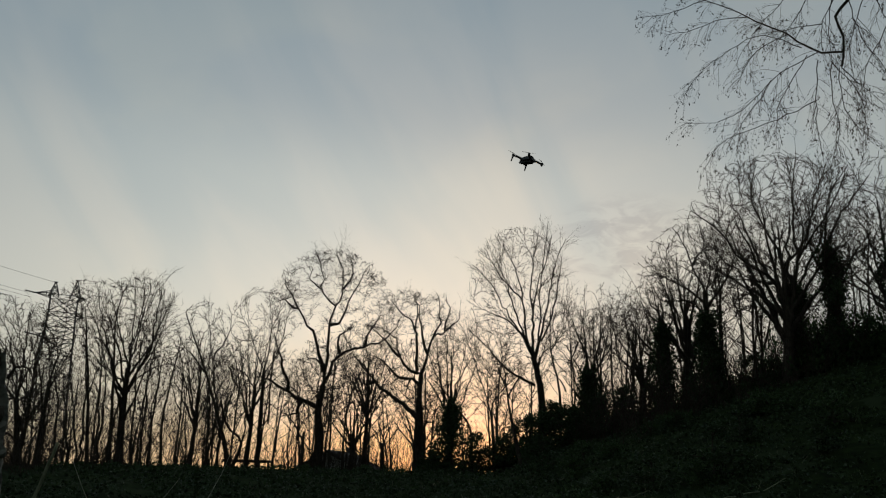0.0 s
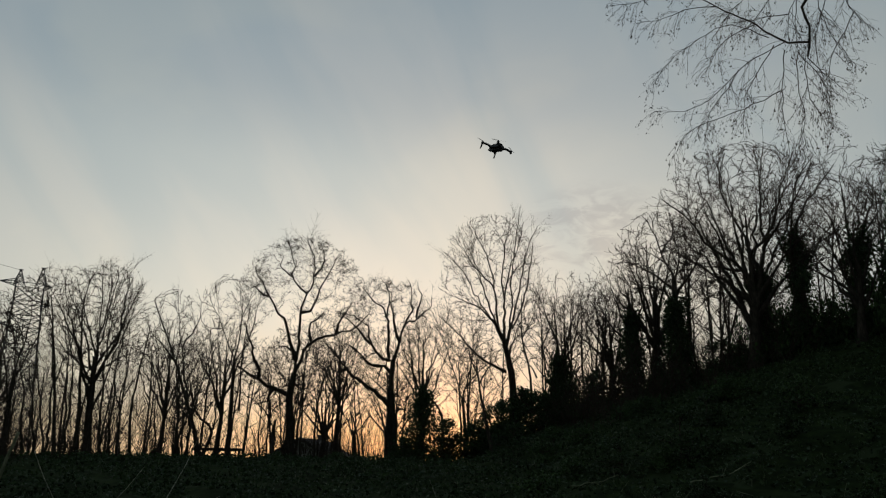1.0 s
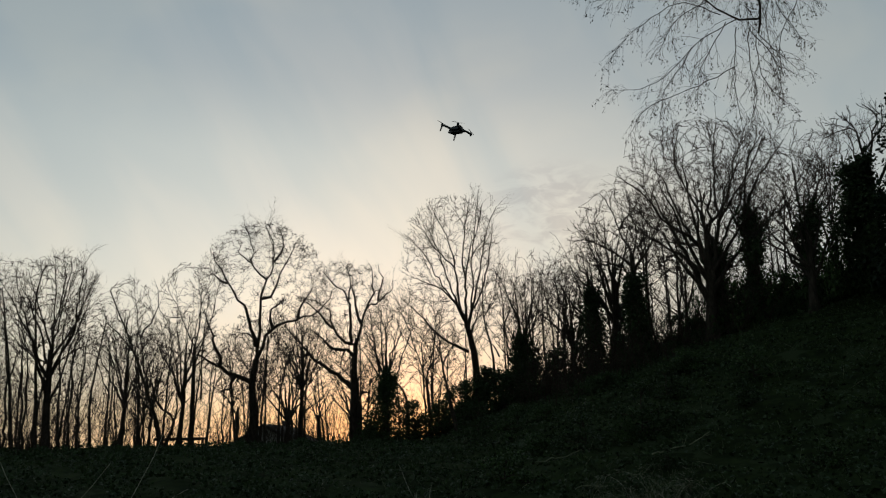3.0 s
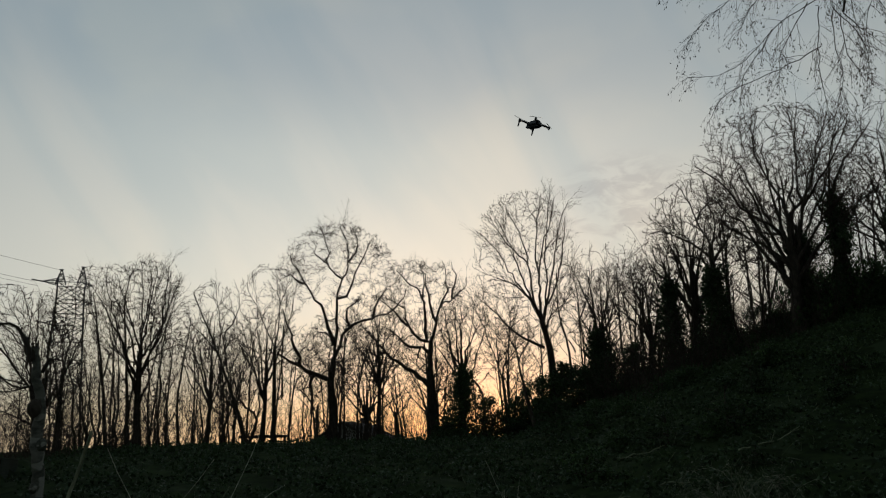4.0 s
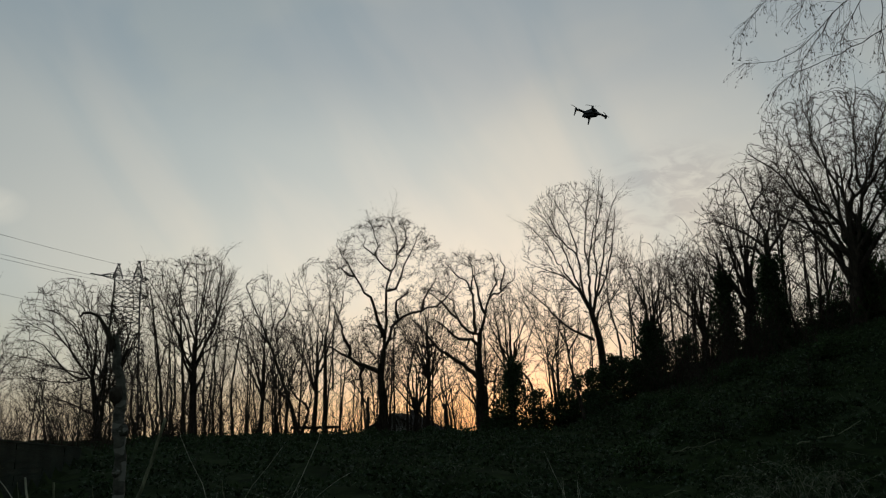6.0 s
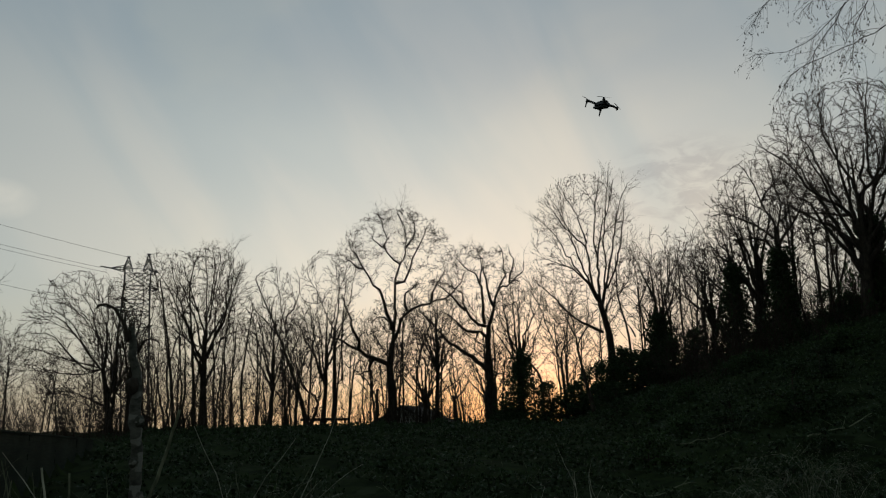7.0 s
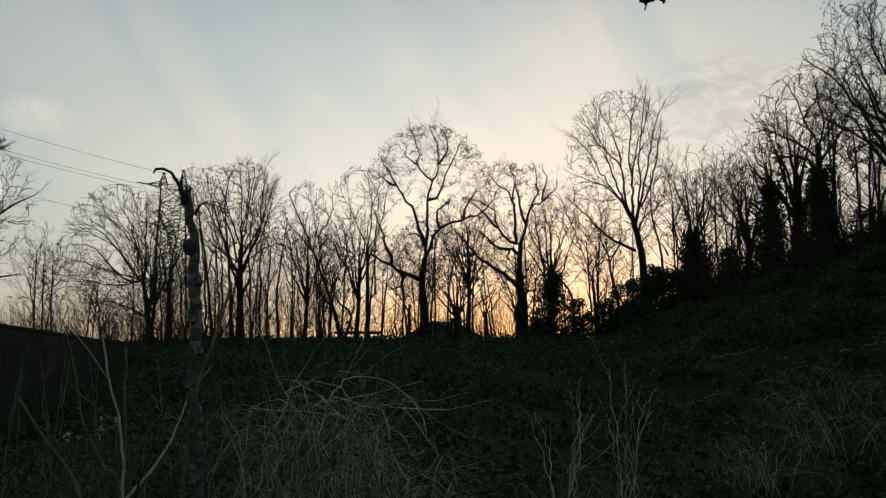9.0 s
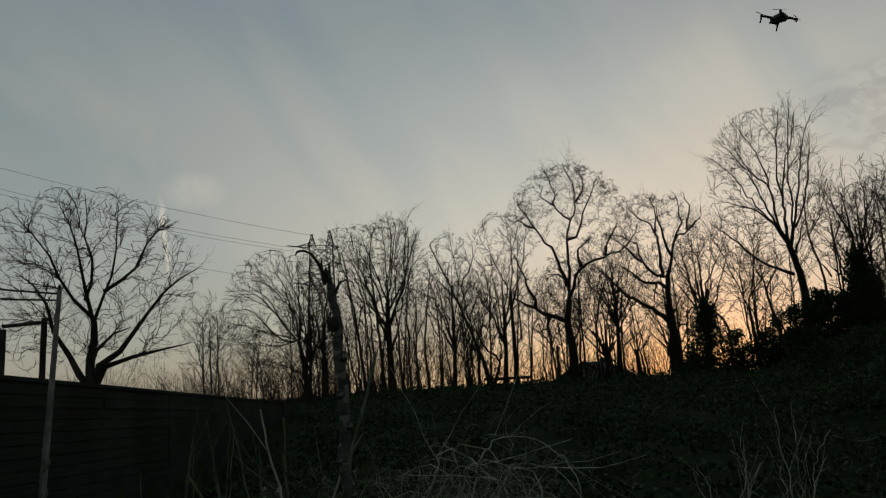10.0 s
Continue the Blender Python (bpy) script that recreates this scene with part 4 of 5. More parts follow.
SHRUBS = [evergreen("bramble_shrub", "low dark evergreen shrub of bramble and ivy on the slope", (20.0, 38.0), h, w, n, m, 0.35, s, 0.15, "shrub", "shrubs on the slope")
          for h, w, n, m, s in ((1.5, 1.3, 1300, BRAMBLE, 51), (2.2, 1.4, 1300, IVY, 52), (1.1, 1.5, 1500, BRAMBLE, 53), (1.9, 1.0, 1300, IVY, 54))]
rs = random.Random(8)
spots = [(15 + 0.9 * i + rs.uniform(-0.5, 0.5), 45 - 0.75 * i + rs.uniform(-2.5, 1.5)) for i in range(14)]
spots += [(9 + 1.1 * i + rs.uniform(-0.5, 0.5), 52 - 0.9 * i + rs.uniform(-2, 2)) for i in range(7)]
spots += [(rs.uniform(4, 24), rs.uniform(16, 42)) for _ in range(46)]
spots += [(rs.uniform(-27, 6), rs.uniform(46, 57)) for _ in range(9)]
for n, (bx, by) in enumerate(spots):
    k = rs.uniform(0.4, 0.75) if by > 24 else rs.uniform(0.3, 0.5)
    if bx < 7 and by > 45:
        k *= 0.5
    m = pose(bx, by, gz(bx, by) - 0.03, 0, 0, rs.uniform(0, 360)) @ Matrix.Diagonal((k * rs.uniform(0.9, 1.3), k, k * rs.uniform(0.75, 1.1), 1))
    if 14 <= n < 16 or 60 <= n < 67:      # tall ivied growth between the hillside trunks
        bx, by = 18.5 + 0.9 * (n % 9), 40.5 - 0.8 * (n % 9)
        m = pose(bx, by, gz(bx, by) - 0.03, 0, 0, 40.0 * n) @ Matrix.Diagonal((1.0, 1.0, rs.uniform(1.5, 2.3), 1))
    if n < 4:
        SHRUBS[n].matrix_basis = m
    else:
        copy_thing(SHRUBS[n % 4], pose(0, 0, 0)).matrix_basis = m


rs = random.Random(18)
for n in range(14):      # ivied growth that closes the gaps between the hillside trunks
    bx = 13.5 + 0.95 * n + rs.uniform(-0.4, 0.4)
    by = 49.5 - 1.2 * n + rs.uniform(-1.2, 1.6)
    k = rs.uniform(0.7, 1.15)
    copy_thing(SHRUBS[(1, 3)[n % 2]], pose(0, 0, 0)).matrix_basis = pose(bx, by, gz(bx, by) - 0.03, 0, 0, 53.0 * n) @ Matrix.Diagonal((k, k, k * rs.uniform(0.6, 1.0), 1))


def thicket(name, label, xs, ys, count, height, seed, mat, radius, droop=0.0, lean=0.2):
    """Close-set wild shoots that nobody could count: one object."""
    rng = np.random.default_rng(seed)
    x, y = rng.uniform(*xs, count), rng.uniform(*ys, count)
    keep = noise_mask(x, y, seed) > 0.42
    x, y = x[keep], y[keep]
    n = len(x)
    p = np.empty((n, 5, 3))
    p[:, 0] = np.stack([x, y, ground_z(x, y) - 0.05], 1)
    d = unit(np.stack([rng.normal(size=n) * lean * 2, rng.normal(size=n) * lean * 2, np.ones(n)], 1))
    L = height * rng.uniform(0.35, 1.0, n) ** 1.3
    for j in range(4):
        d = unit(d + rng.normal(size=(n, 3)) * lean + np.array([0, 0, -droop * j]))
        p[:, j + 1] = p[:, j] + d * (L / 4)[:, None]
    r = radius * np.linspace(1, 0.4, 5)[None] * rng.uniform(0.6, 1.2, n)[:, None]
    groups = [(p, r)]
    groups.append(sprout(rng, p, r, 1.7, 0.2, 44, 0.36, 0.4, radius * 0.6, 2, 0.22, 0.03 - droop))
    ob = placed(name, tube_mesh(name, groups, mat, 3))
    return tagged(ob, label, "thicket", kind="stuff")


def noise_mask(x, y, seed):
    return 0.5 + 0.28 * np.sin(x * 0.9 + seed) * np.cos(y * 0.7 + 2 * seed) + 0.25 * np.sin(x * 2.3 + y * 1.1 + seed)


thicket("thicket", "tangle of thin bare shoots under the trees", (-31, -12), (49, 60), 1150, 6.5, 61, TWIG, 0.021)
thicket("thicket", "tangle of thin bare shoots under the trees", (-12, 9), (56, 66), 1400, 4.6, 62, TWIG, 0.020)
thicket("thicket", "tangle of thin bare shoots under the hillside trees", (9, 27), (38, 58), 2400, 4.4, 63, TWIG, 0.020)
thicket("thicket", "tangle of thin bare shoots on the terrace", (-34, -17), (30, 48), 1800, 3.0, 64, TWIG, 0.013)


# ---- beyond the wood: pylon with its lines, house, shelter ----
def strut(groups, a, b, r):
    groups.append((np.array([[a, b]], float), np.array([[r, r]])))


def lattice(groups, square, levels, r):
    """A four-legged lattice: corners square(z) at each level, with crossed braces."""
    for lo, hi in zip(levels[:-1], levels[1:]):
        a, b = square(lo), square(hi)
        for i in range(4):
            j = (i + 1) % 4
            strut(groups, a[i], b[i], r)
            strut(groups, a[i], b[j], r * 0.6)
            strut(groups, a[j], b[i], r * 0.6)
            strut(groups, b[i], b[j], r * 0.6)


def corners(cx, half):
    return [(cx - half, -half, 0), (cx + half, -half, 0), (cx + half, half, 0), (cx - half, half, 0)]


def build_pylon():
    x, y = -63.7, 135.8
    z0 = gz(x, y)
    ob = thing("power_pylon", (x, y, z0), "grey steel lattice pylon with two peaks behind the wood", "pylon", turn=25.0)
    H = 31.0 - z0

    def square(h):
        half = 3.4 - 1.25 * min(1.0, h / (H - 3))
        return [(a, b, h) for a, b, _ in corners(0, half)]
    g = []
    lattice(g, square, [0, 5, 9.5, 13.5, 17, 20, 22.8, H - 5.5, H - 3, H], 0.11)
    placed("lattice_body", tube_mesh("lattice_body", g, STEEL, 4), ob)
    for cx, top in ((-1.7, 2.5), (1.65, 3.2)):
        g = []

        def peak(h, cx=cx, top=top):
            half = 0.75 * (1 - h / top) + 0.06
            return [(cx + a, b, H + h) for a, b, _ in corners(0, half)]
        lattice(g, peak, [0, top * 0.35, top * 0.7, top], 0.08)
        strut(g, (cx - 0.35, 0, H + top), (cx + 0.35, 0, H + top), 0.1)
        placed("earth_wire_peak", tube_mesh("earth_wire_peak", g, STEEL, 4), ob)
    for side, reach, h in ((-1, 4.6, 0.3), (1, 3.4, 0.0), (1, 3.6, -3.2), (-1, 3.6, -6.8)):
        g = []
        tip = (side * reach, 0, H + h)
        for b in (-1.0, 1.0):
            strut(g, (side * 2.0, b, H + h - 0.5), tip, 0.08)
            strut(g, (side * 2.0, b, H + h + 0.5), tip, 0.08)
        strut(g, (side * 2.9, 0.6, H + h - 0.3), (side * 2.9, -0.6, H + h + 0.3), 0.05)
        arm = placed("cross_arm", tube_mesh("cross_arm", g, STEEL, 4), ob)
        ins = [(np.array([[tip, (tip[0] - 1.6, tip[1] - 0.5, tip[2] + 0.15)]], float), np.array([[0.13, 0.1]]))]
        placed("insulator", tube_mesh("insulator", ins, CABLE, 5), arm)


def power_line(a, b, sag):
    """A hanging conductor."""
    s = np.linspace(0, 1, 25)
    p = np.array(a)[None] * (1 - s[:, None]) + np.array(b)[None] * s[:, None]
    p[:, 2] -= sag * 4 * s * (1 - s)
    ob = placed("power_line", tube_mesh("power_line", [(p[None], np.full((1, 25), 0.026))], CABLE, 4))
    tagged(ob, "thin dark power line running to the pylon", "cable", group="power lines")


build_pylon()
power_line((-68.6, 133.0, 31.1), (-108.0, 90.0, 40.2), 1.0)
power_line((-68.2, 133.4, 30.4), (-108.0, 90.0, 39.3), 1.0)
power_line((-67.0, 134.3, 24.3), (-104.0, 95.0, 33.0), 0.9)
power_line((-65.2, 135.1, 33.4), (-108.0, 90.0, 43.6), 1.0)


def box_bm(sx, sy, sz, at=(0, 0, 0), bevel=0.0, taper=1.0):
    """A bevelled block that stands on at."""
    bm = bmesh.new()
    bmesh.ops.create_cube(bm, size=1.0)
    for v in bm.verts:
        k = taper if v.co.z > 0 else 1.0
        v.co = Vector((v.co.x * sx * k + at[0], v.co.y * sy * k + at[1], (v.co.z + 0.5) * sz + at[2]))
    if bevel:
        bmesh.ops.bevel(bm, geom=list(bm.edges), offset=bevel, segments=2, affect="EDGES")
    return bm


def roof_bm(sx, sy, rise, at, thick=0.18):
    """A gabled roof of two thick slabs, ridge along x."""
    bm = bmesh.new()
    ring = []
    for x in (-sx / 2, sx / 2):
        ring.append([bm.verts.new((x + at[0], yy + at[1], zz + at[2])) for yy, zz in
                     ((-sy / 2, 0), (0, rise), (sy / 2, 0), (sy / 2, thick), (0, rise + thick * 1.3), (-sy / 2, thick))])
    for i in range(6):
        j = (i + 1) % 6
        bm.faces.new((ring[0][i], ring[0][j], ring[1][j], ring[1][i]))
    for r, flip in ((ring[0], True), (ring[1], False)):
        for quad in ((0, 1, 4, 5), (1, 2, 3, 4)):
            f = [r[q] for q in quad]
            bm.faces.new(f[::-1] if flip else f)
    bmesh.ops.recalc_face_normals(bm, faces=bm.faces)
    return bm


def build_house():
    x, y = -9.2, 86.5
    z = gz(x, y)
    ob = thing("house", (x, y, z), "low pale house with a dark gabled roof behind the wood", "house", turn=76.0)
    eave = 2.8 - z
    bm = box_bm(8.0, 6.0, eave)
    a = [v for v in bm.verts if v.co.z > 0.1]
    for sx in (-4, 4):
        vs = sorted((v for v in a if abs(v.co.x - sx) < 0.01), key=lambda v: v.co.y)
        top = bm.verts.new((sx, 0, eave + 1.62))
        bm.faces.new((vs[0], vs[1], top) if sx > 0 else (vs[1], vs[0], top))
    part("wall", bm, RENDERED, ob, "pale rendered wall")
    roof = part("roof", roof_bm(8.7, 6.9, 1.75, (0, 0, eave - 0.1)), TILE, ob, "dark tiled roof")
    part("chimney", box_bm(0.7, 0.6, 1.2, (2.2, 0, eave + 1.2), 0.03), TILE, roof)
    for wx in (-2.2, 1.8):
        w = part("window", box_bm(1.3, 0.08, 1.2, (wx, -3.02, eave - 1.7), 0.01), RENDERED, ob)
        part("pane", box_bm(1.1, 0.04, 1.0, (wx, -3.07, eave - 1.6)), PANE, w)


def build_shelter():
    x, y = -13.3, 60.6
    z = gz(x, y)
    ob = thing("shelter", (x, y, z), "small dark open shelter with a flat roof under the trees", "shelter", turn=12.0)
    top = 2.72 - z
    part("roof", box_bm(3.4, 2.2, 0.16, (0, 0, top + 0.1), 0.02), TIMBER, ob)
    part("fascia", box_bm(3.5, 0.06, 0.2, (0, -1.14, top + 0.07), 0.01), TIMBER, ob)
    for px in (-1.5, 1.5):
        for py in (-0.95, 0.95):
            part("post", box_bm(0.1, 0.1, top + 0.2, (px, py, -0.1), 0.01), TIMBER, ob)


build_house()
build_shelter()


# ---- the terrace: wall, posts, pole ----
def wall_top(y):
    return 2.08 - 0.016 * (y - 8.4)


def build_wall():
    ax, ay = WALL_A
    bx, by = WALL_B
    length = math.hypot(bx - ax, by - ay)
    turn = math.degrees(math.atan2(by - ay, bx - ax))
    ob = thing("wall_west", (ax, ay, 0), "dark boarded retaining wall with a plain cap", "wall", kind="structure", turn=turn)

    def slab(name, y0, y1, x0, x1, drop0, drop1, mat, parent):
        """A slab along the wall between two heights under its sloping top."""
        bm = bmesh.new()
        vs = []
        for s in (x0, x1):
            t = wall_top(ay + (by - ay) * s / length)
            vs.append([bm.verts.new((s, yy, zz)) for yy, zz in ((y0, t - drop1), (y1, t - drop1), (y1, t - drop0), (y0, t - drop0))])
        for i in range(4):
            j = (i + 1) % 4
            bm.faces.new((vs[0][i], vs[0][j], vs[1][j], vs[1][i]))
        bm.faces.new(vs[0][::-1])
        bm.faces.new(vs[1])
        bmesh.ops.recalc_face_normals(bm, faces=bm.faces)
        return part(name, bm, mat, parent)
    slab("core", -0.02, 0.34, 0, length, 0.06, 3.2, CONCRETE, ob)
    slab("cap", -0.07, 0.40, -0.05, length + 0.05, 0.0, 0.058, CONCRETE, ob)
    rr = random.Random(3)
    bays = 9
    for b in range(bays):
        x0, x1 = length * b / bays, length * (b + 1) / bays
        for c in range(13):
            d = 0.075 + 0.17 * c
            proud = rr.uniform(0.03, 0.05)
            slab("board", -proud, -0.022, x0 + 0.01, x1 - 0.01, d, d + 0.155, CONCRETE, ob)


build_wall()


def rod(pts, radii, sides=8):
    p = np.array(pts, float)[None]
    return [(p, np.array(radii, float)[None])]


def build_frame():
    x, y = -9.9, 10.04
    z = gz(x, y)
    ob = thing("post_frame", (x, y, z), "dark frame of two posts and a crossbar on the terrace", "frame", turn=44.0)
    part("post", box_bm(0.09, 0.09, 2.98 - z, (-0.28, 0, -0.1), 0.008), TIMBER, ob)
    part("post", box_bm(0.09, 0.09, 3.14 - z, (0.28, 0, -0.1), 0.008), TIMBER, ob)
    me = tube_mesh("crossbar", rod([(-0.30, -0.01, 2.92 - z), (0.0, -0.01, 2.955 - z), (0.30, -0.01, 2.99 - z)], [0.03, 0.03, 0.03]), TIMBER, 8)
    placed("crossbar", me, ob)


def build_pole():
    x, y = -6.62, 6.95
    z = gz(x, y)
    ob = thing("utility_pole", (x, y, z), "pale leaning pole with two wires at its top", "pole")
    p = [(0, 0, -0.3), (0.02, 0.02, 0.9), (0.06, 0.05, 2.0), (0.09, 0.09, 2.86 - z)]
    placed("pole", tube_mesh("pole", rod(p, [0.044, 0.039, 0.031, 0.024]), POLE, 12), ob)
    placed("cap", tube_mesh("cap", rod([(0.088, 0.088, 2.85 - z), (0.09, 0.09, 2.90 - z)], [0.027, 0.012]), STEEL, 10), ob)
    # a strip of bindweed wound up its foot
    a = np.linspace(0, 9 * math.pi, 60)
    h = np.linspace(0.1, 1.5, 60)
    p = [(0.056 * math.cos(k) + 0.02 * v, 0.056 * math.sin(k) + 0.02 * v, v) for k, v in zip(a, h)]
    placed("vine", tube_mesh("vine", rod(p, [0.008] * 60), DULL_CANE, 5), ob, "dry vine wound round its foot")
    for k, (dz, ez) in enumerate(((-0.05, 0.62), (-0.12, 0.30))):
        s = np.linspace(0, 1, 14)
        p = [(0.09 - 4.2 * q, 0.09 - 4.1 * q, 2.85 - z + dz + (ez + 1.6) * q - 0.5 * 4 * q * (1 - q)) for q in s]
        placed("wire", tube_mesh("wire", rod(p, [0.011] * 14), CABLE, 6), ob)


build_frame()
build_pole()


# ---- near the walk: broken birch, saplings, brambles, the birch overhead, the drone ----
def build_snag():
    """A dead young birch, broken off, with torn bark at the top and old branch collars."""
    rng = np.random.default_rng(71)
    x, y = -1.52, 3.23
    z = gz(x, y)
    ob = thing("dead_birch", (x, y, z), "slim dead birch trunk with a broken top and peeling bark", "dead tree", turn=25.0)
    h = np.array([-0.15, 0.4, 0.8, 1.09, 1.23, 1.37, 1.52, 1.66, 1.80, 1.94, 2.04]) - z * 0
    u = np.array([0.03, 0.0, -0.01, -0.03, -0.05, -0.04, -0.04, -0.06, -0.06, -0.085, -0.10])
    r = np.array([0.05, 0.043, 0.039, 0.038, 0.037, 0.036, 0.036, 0.039, 0.030, 0.027, 0.022])
    s = np.linspace(0, 1, 44)
    k = np.linspace(0, 1, len(h))
    hh, uu, rr = np.interp(s, k, h - z), np.interp(s, k, u), 0.62 * np.interp(s, k, r)
    rr = rr * (1 + 0.05 * rng.normal(size=44))
    p = np.stack([uu + 0.004 * rng.normal(size=44), 0.004 * rng.normal(size=44), hh], 1)
    placed("trunk", tube_mesh("trunk", [(p[None], rr[None])], BIRCH, 12), ob)
    top = 2.04 - z
    spikes = [([(-0.11, 0, top - 0.06), (-0.125, 0.005, top + 0.02), (-0.12, 0.0, top + 0.06)], [0.012, 0.007, 0.002]),
              ([(-0.09, 0.01, top - 0.05), (-0.088, 0.012, top + 0.03)], [0.011, 0.003]), ([(-0.1, -0.012, top - 0.05), (-0.105, -0.014, top + 0.015)], [0.01, 0.003])]
    for q, w in spikes:
        placed("splinter", tube_mesh("splinter", rod(q, w), BARK, 5), ob)
    curl = [(-0.11, 0, top - 0.03), (-0.135, 0.0, top + 0.03), (-0.165, 0, top + 0.075), (-0.20, 0.01, top + 0.092), (-0.228, 0.01, top + 0.088), (-0.236, 0.01, top + 0.07)]
    placed("torn_bark", tube_mesh("torn_bark", rod(curl, [0.010, 0.008, 0.007, 0.0065, 0.006, 0.003]), BARK, 5), ob, "strip of bark curling off the top")
    curl = [(-0.065, 0, top - 0.10), (-0.045, 0, top - 0.055), (-0.02, 0, top - 0.045), (0.01, 0, top - 0.055), (0.02, 0, top - 0.085)]
    placed("torn_bark", tube_mesh("torn_bark", rod(curl, [0.008, 0.006, 0.005, 0.004, 0.002]), BARK, 5), ob, "strip of bark curling off the top")
    for n, (bh, side, size) in enumerate(((1.80, -1, 0.038), (1.66, 1, 0.028), (1.37, 1, 0.022), (1.23, -1, 0.020), (1.09, 1, 0.022), (0.85, -1, 0.02), (1.5, -1, 0.022))):
        bm = bmesh.new()
        bmesh.ops.create_icosphere(bm, subdivisions=3, radius=1.0)
        for v in bm.verts:
            k = 1 + 0.25 * noise.noise(v.co * 1.7 + Vector((n * 3.1, 0, 0)))
            v.co = Vector((v.co.x * size * k, v.co.y * size * 0.8 * k - 0.012, v.co.z * size * 1.25 * k))
        part("burl" if n == 0 else "branch_collar", bm, BARK if n == 0 else BIRCH, ob, "", pose(float(np.interp(bh, h, u)) + side * 0.017, -0.010, bh - z) @ Matrix.Scale(0.72, 4))


build_snag()


def sapling(label, at, stems, mat, seed, shoots=1.5, turn=0.0, name="sapling", category="sapling", low=0.5, crook=0.004):
    """A few bare stems from one root: each a list of (across, depth, up, radius) bends, with fine side shoots."""
    rng = np.random.default_rng(seed)
    x, y = at
    z = gz(x, y)
    ob = thing(name, (x, y, z), label, category, turn=turn)
    for flat in stems:
        q = np.array(flat, float).reshape(-1, 4)
        c, r = limb_curve(rng, q[:, :3] - np.array([0, 0, z]), q[0, 3], q[-1, 3], crook, 0.06)
        placed("stem", tube_mesh("stem", [(c, r)], mat, 7), ob)
        if shoots:
            g = sprout(rng, c, r, shoots, low, 32, 0.28, 0.3, q[-1, 3] * 0.8, 4, 0.12, 0.05)
            tagged(placed("twigwork", tube_mesh("twigwork", [g], mat, 4), ob), kind="stuff")
    return ob


sapling("slim dark bare sapling beside a pale one", (-2.31, 4.08),
        [[0, 0, -0.1, 0.011, 0.0, 0, 0.64, 0.010, -0.08, -0.03, 0.79, 0.009, -0.18, -0.08, 1.05, 0.007, -0.24, -0.1, 1.32, 0.005, -0.28, -0.12, 1.50, 0.003]], DULL_CANE, 81, 1.0)
sapling("pale bare forked sapling leaning apart from its root", (-2.30, 4.10),
        [[0, 0, -0.1, 0.012, 0, 0, 0.55, 0.0115, -0.02, -0.01, 0.95, 0.010, -0.075, -0.04, 1.19, 0.008, -0.125, -0.06, 1.46, 0.005],
         [0, 0, 0.58, 0.011, 0.11, 0.05, 0.73, 0.009, 0.20, 0.1, 0.90, 0.007, 0.27, 0.12, 1.08, 0.006, 0.33, 0.15, 1.20, 0.004]], CANE, 86, 0.8)
sapling("dark bare sapling stem among the brambles", (-2.17, 3.93), [[0, 0, -0.1, 0.010, 0.02, 0.01, 0.65, 0.009, 0.08, 0.04, 0.87, 0.008, 0.15, 0.07, 1.2, 0.004]], BARK, 82, 1.5)
sapling("dull cut stick leaning out of the brambles", (-2.05, 3.55), [[0, 0, -0.05, 0.012, -0.12, -0.08, 0.72, 0.010, -0.25, -0.16, 0.98, 0.008, -0.35, -0.22, 1.17, 0.006]], DULL_CANE, 83, 0.0, name="stick", category="stick")
sapling("slim dull pole leaning across the dead birch", (-2.02, 4.1), [[0.0, 0, -0.1, 0.016, 0.06, 0.02, 1.0, 0.014, 0.15, 0.06, 1.41, 0.012, 0.23, 0.1, 1.74, 0.008]], DULL_CANE, 84, 0.0, name="stick", category="stick")
sapling("slim straight dull sapling", (-2.70, 4.88), [[0, 0, -0.1, 0.013, 0.0, 0, 0.6, 0.012, -0.02, 0, 1.0, 0.010, -0.03, 0, 1.40, 0.006]], DULL_CANE, 85, 1.0)
rt = random.Random(12)
for n in range(16):
    sx, sy = rt.uniform(-5.2, -1.2), rt.uniform(4.8, 8.0)
    h = rt.uniform(0.9, 1.5)
    lx, ly = rt.uniform(-0.2, 0.2), rt.uniform(-0.1, 0.1)
    sapling("thin dull bare shoot in the rough ground", (sx, sy), [[0, 0, gz(sx, sy) - 0.1, 0.008, lx * 0.3, ly, h * 0.5, 0.006, lx, ly, h, 0.003]], DULL_CANE, 200 + n, 2.0, name="shoot", category="sapling")
# a multi-stemmed pale shrub further on
rt = random.Random(14)
for cx, cy in ((0.05, 6.5), (0.62, 7.3)):
    stems = []
    for n in range(6):
        h = rt.uniform(0.75, 1.25)
        a, b = rt.uniform(-0.42, 0.42), rt.uniform(-0.3, 0.3)
        stems.append([a * 0.12, 0, gz(cx, cy) - 0.08, 0.0065, a * 0.35, b * 0.4, h * 0.35, 0.006, a * 0.6 + rt.uniform(-0.05, 0.05), b, h * 0.7, 0.006, a, b, h, 0.003])
    sapling("bare many-stemmed shrub with pale twigs", (cx, cy), stems, CANE, int(cx * 100) + 300, 5.0, name="bare_shrub", category="shrub", low=0.2, crook=0.011)


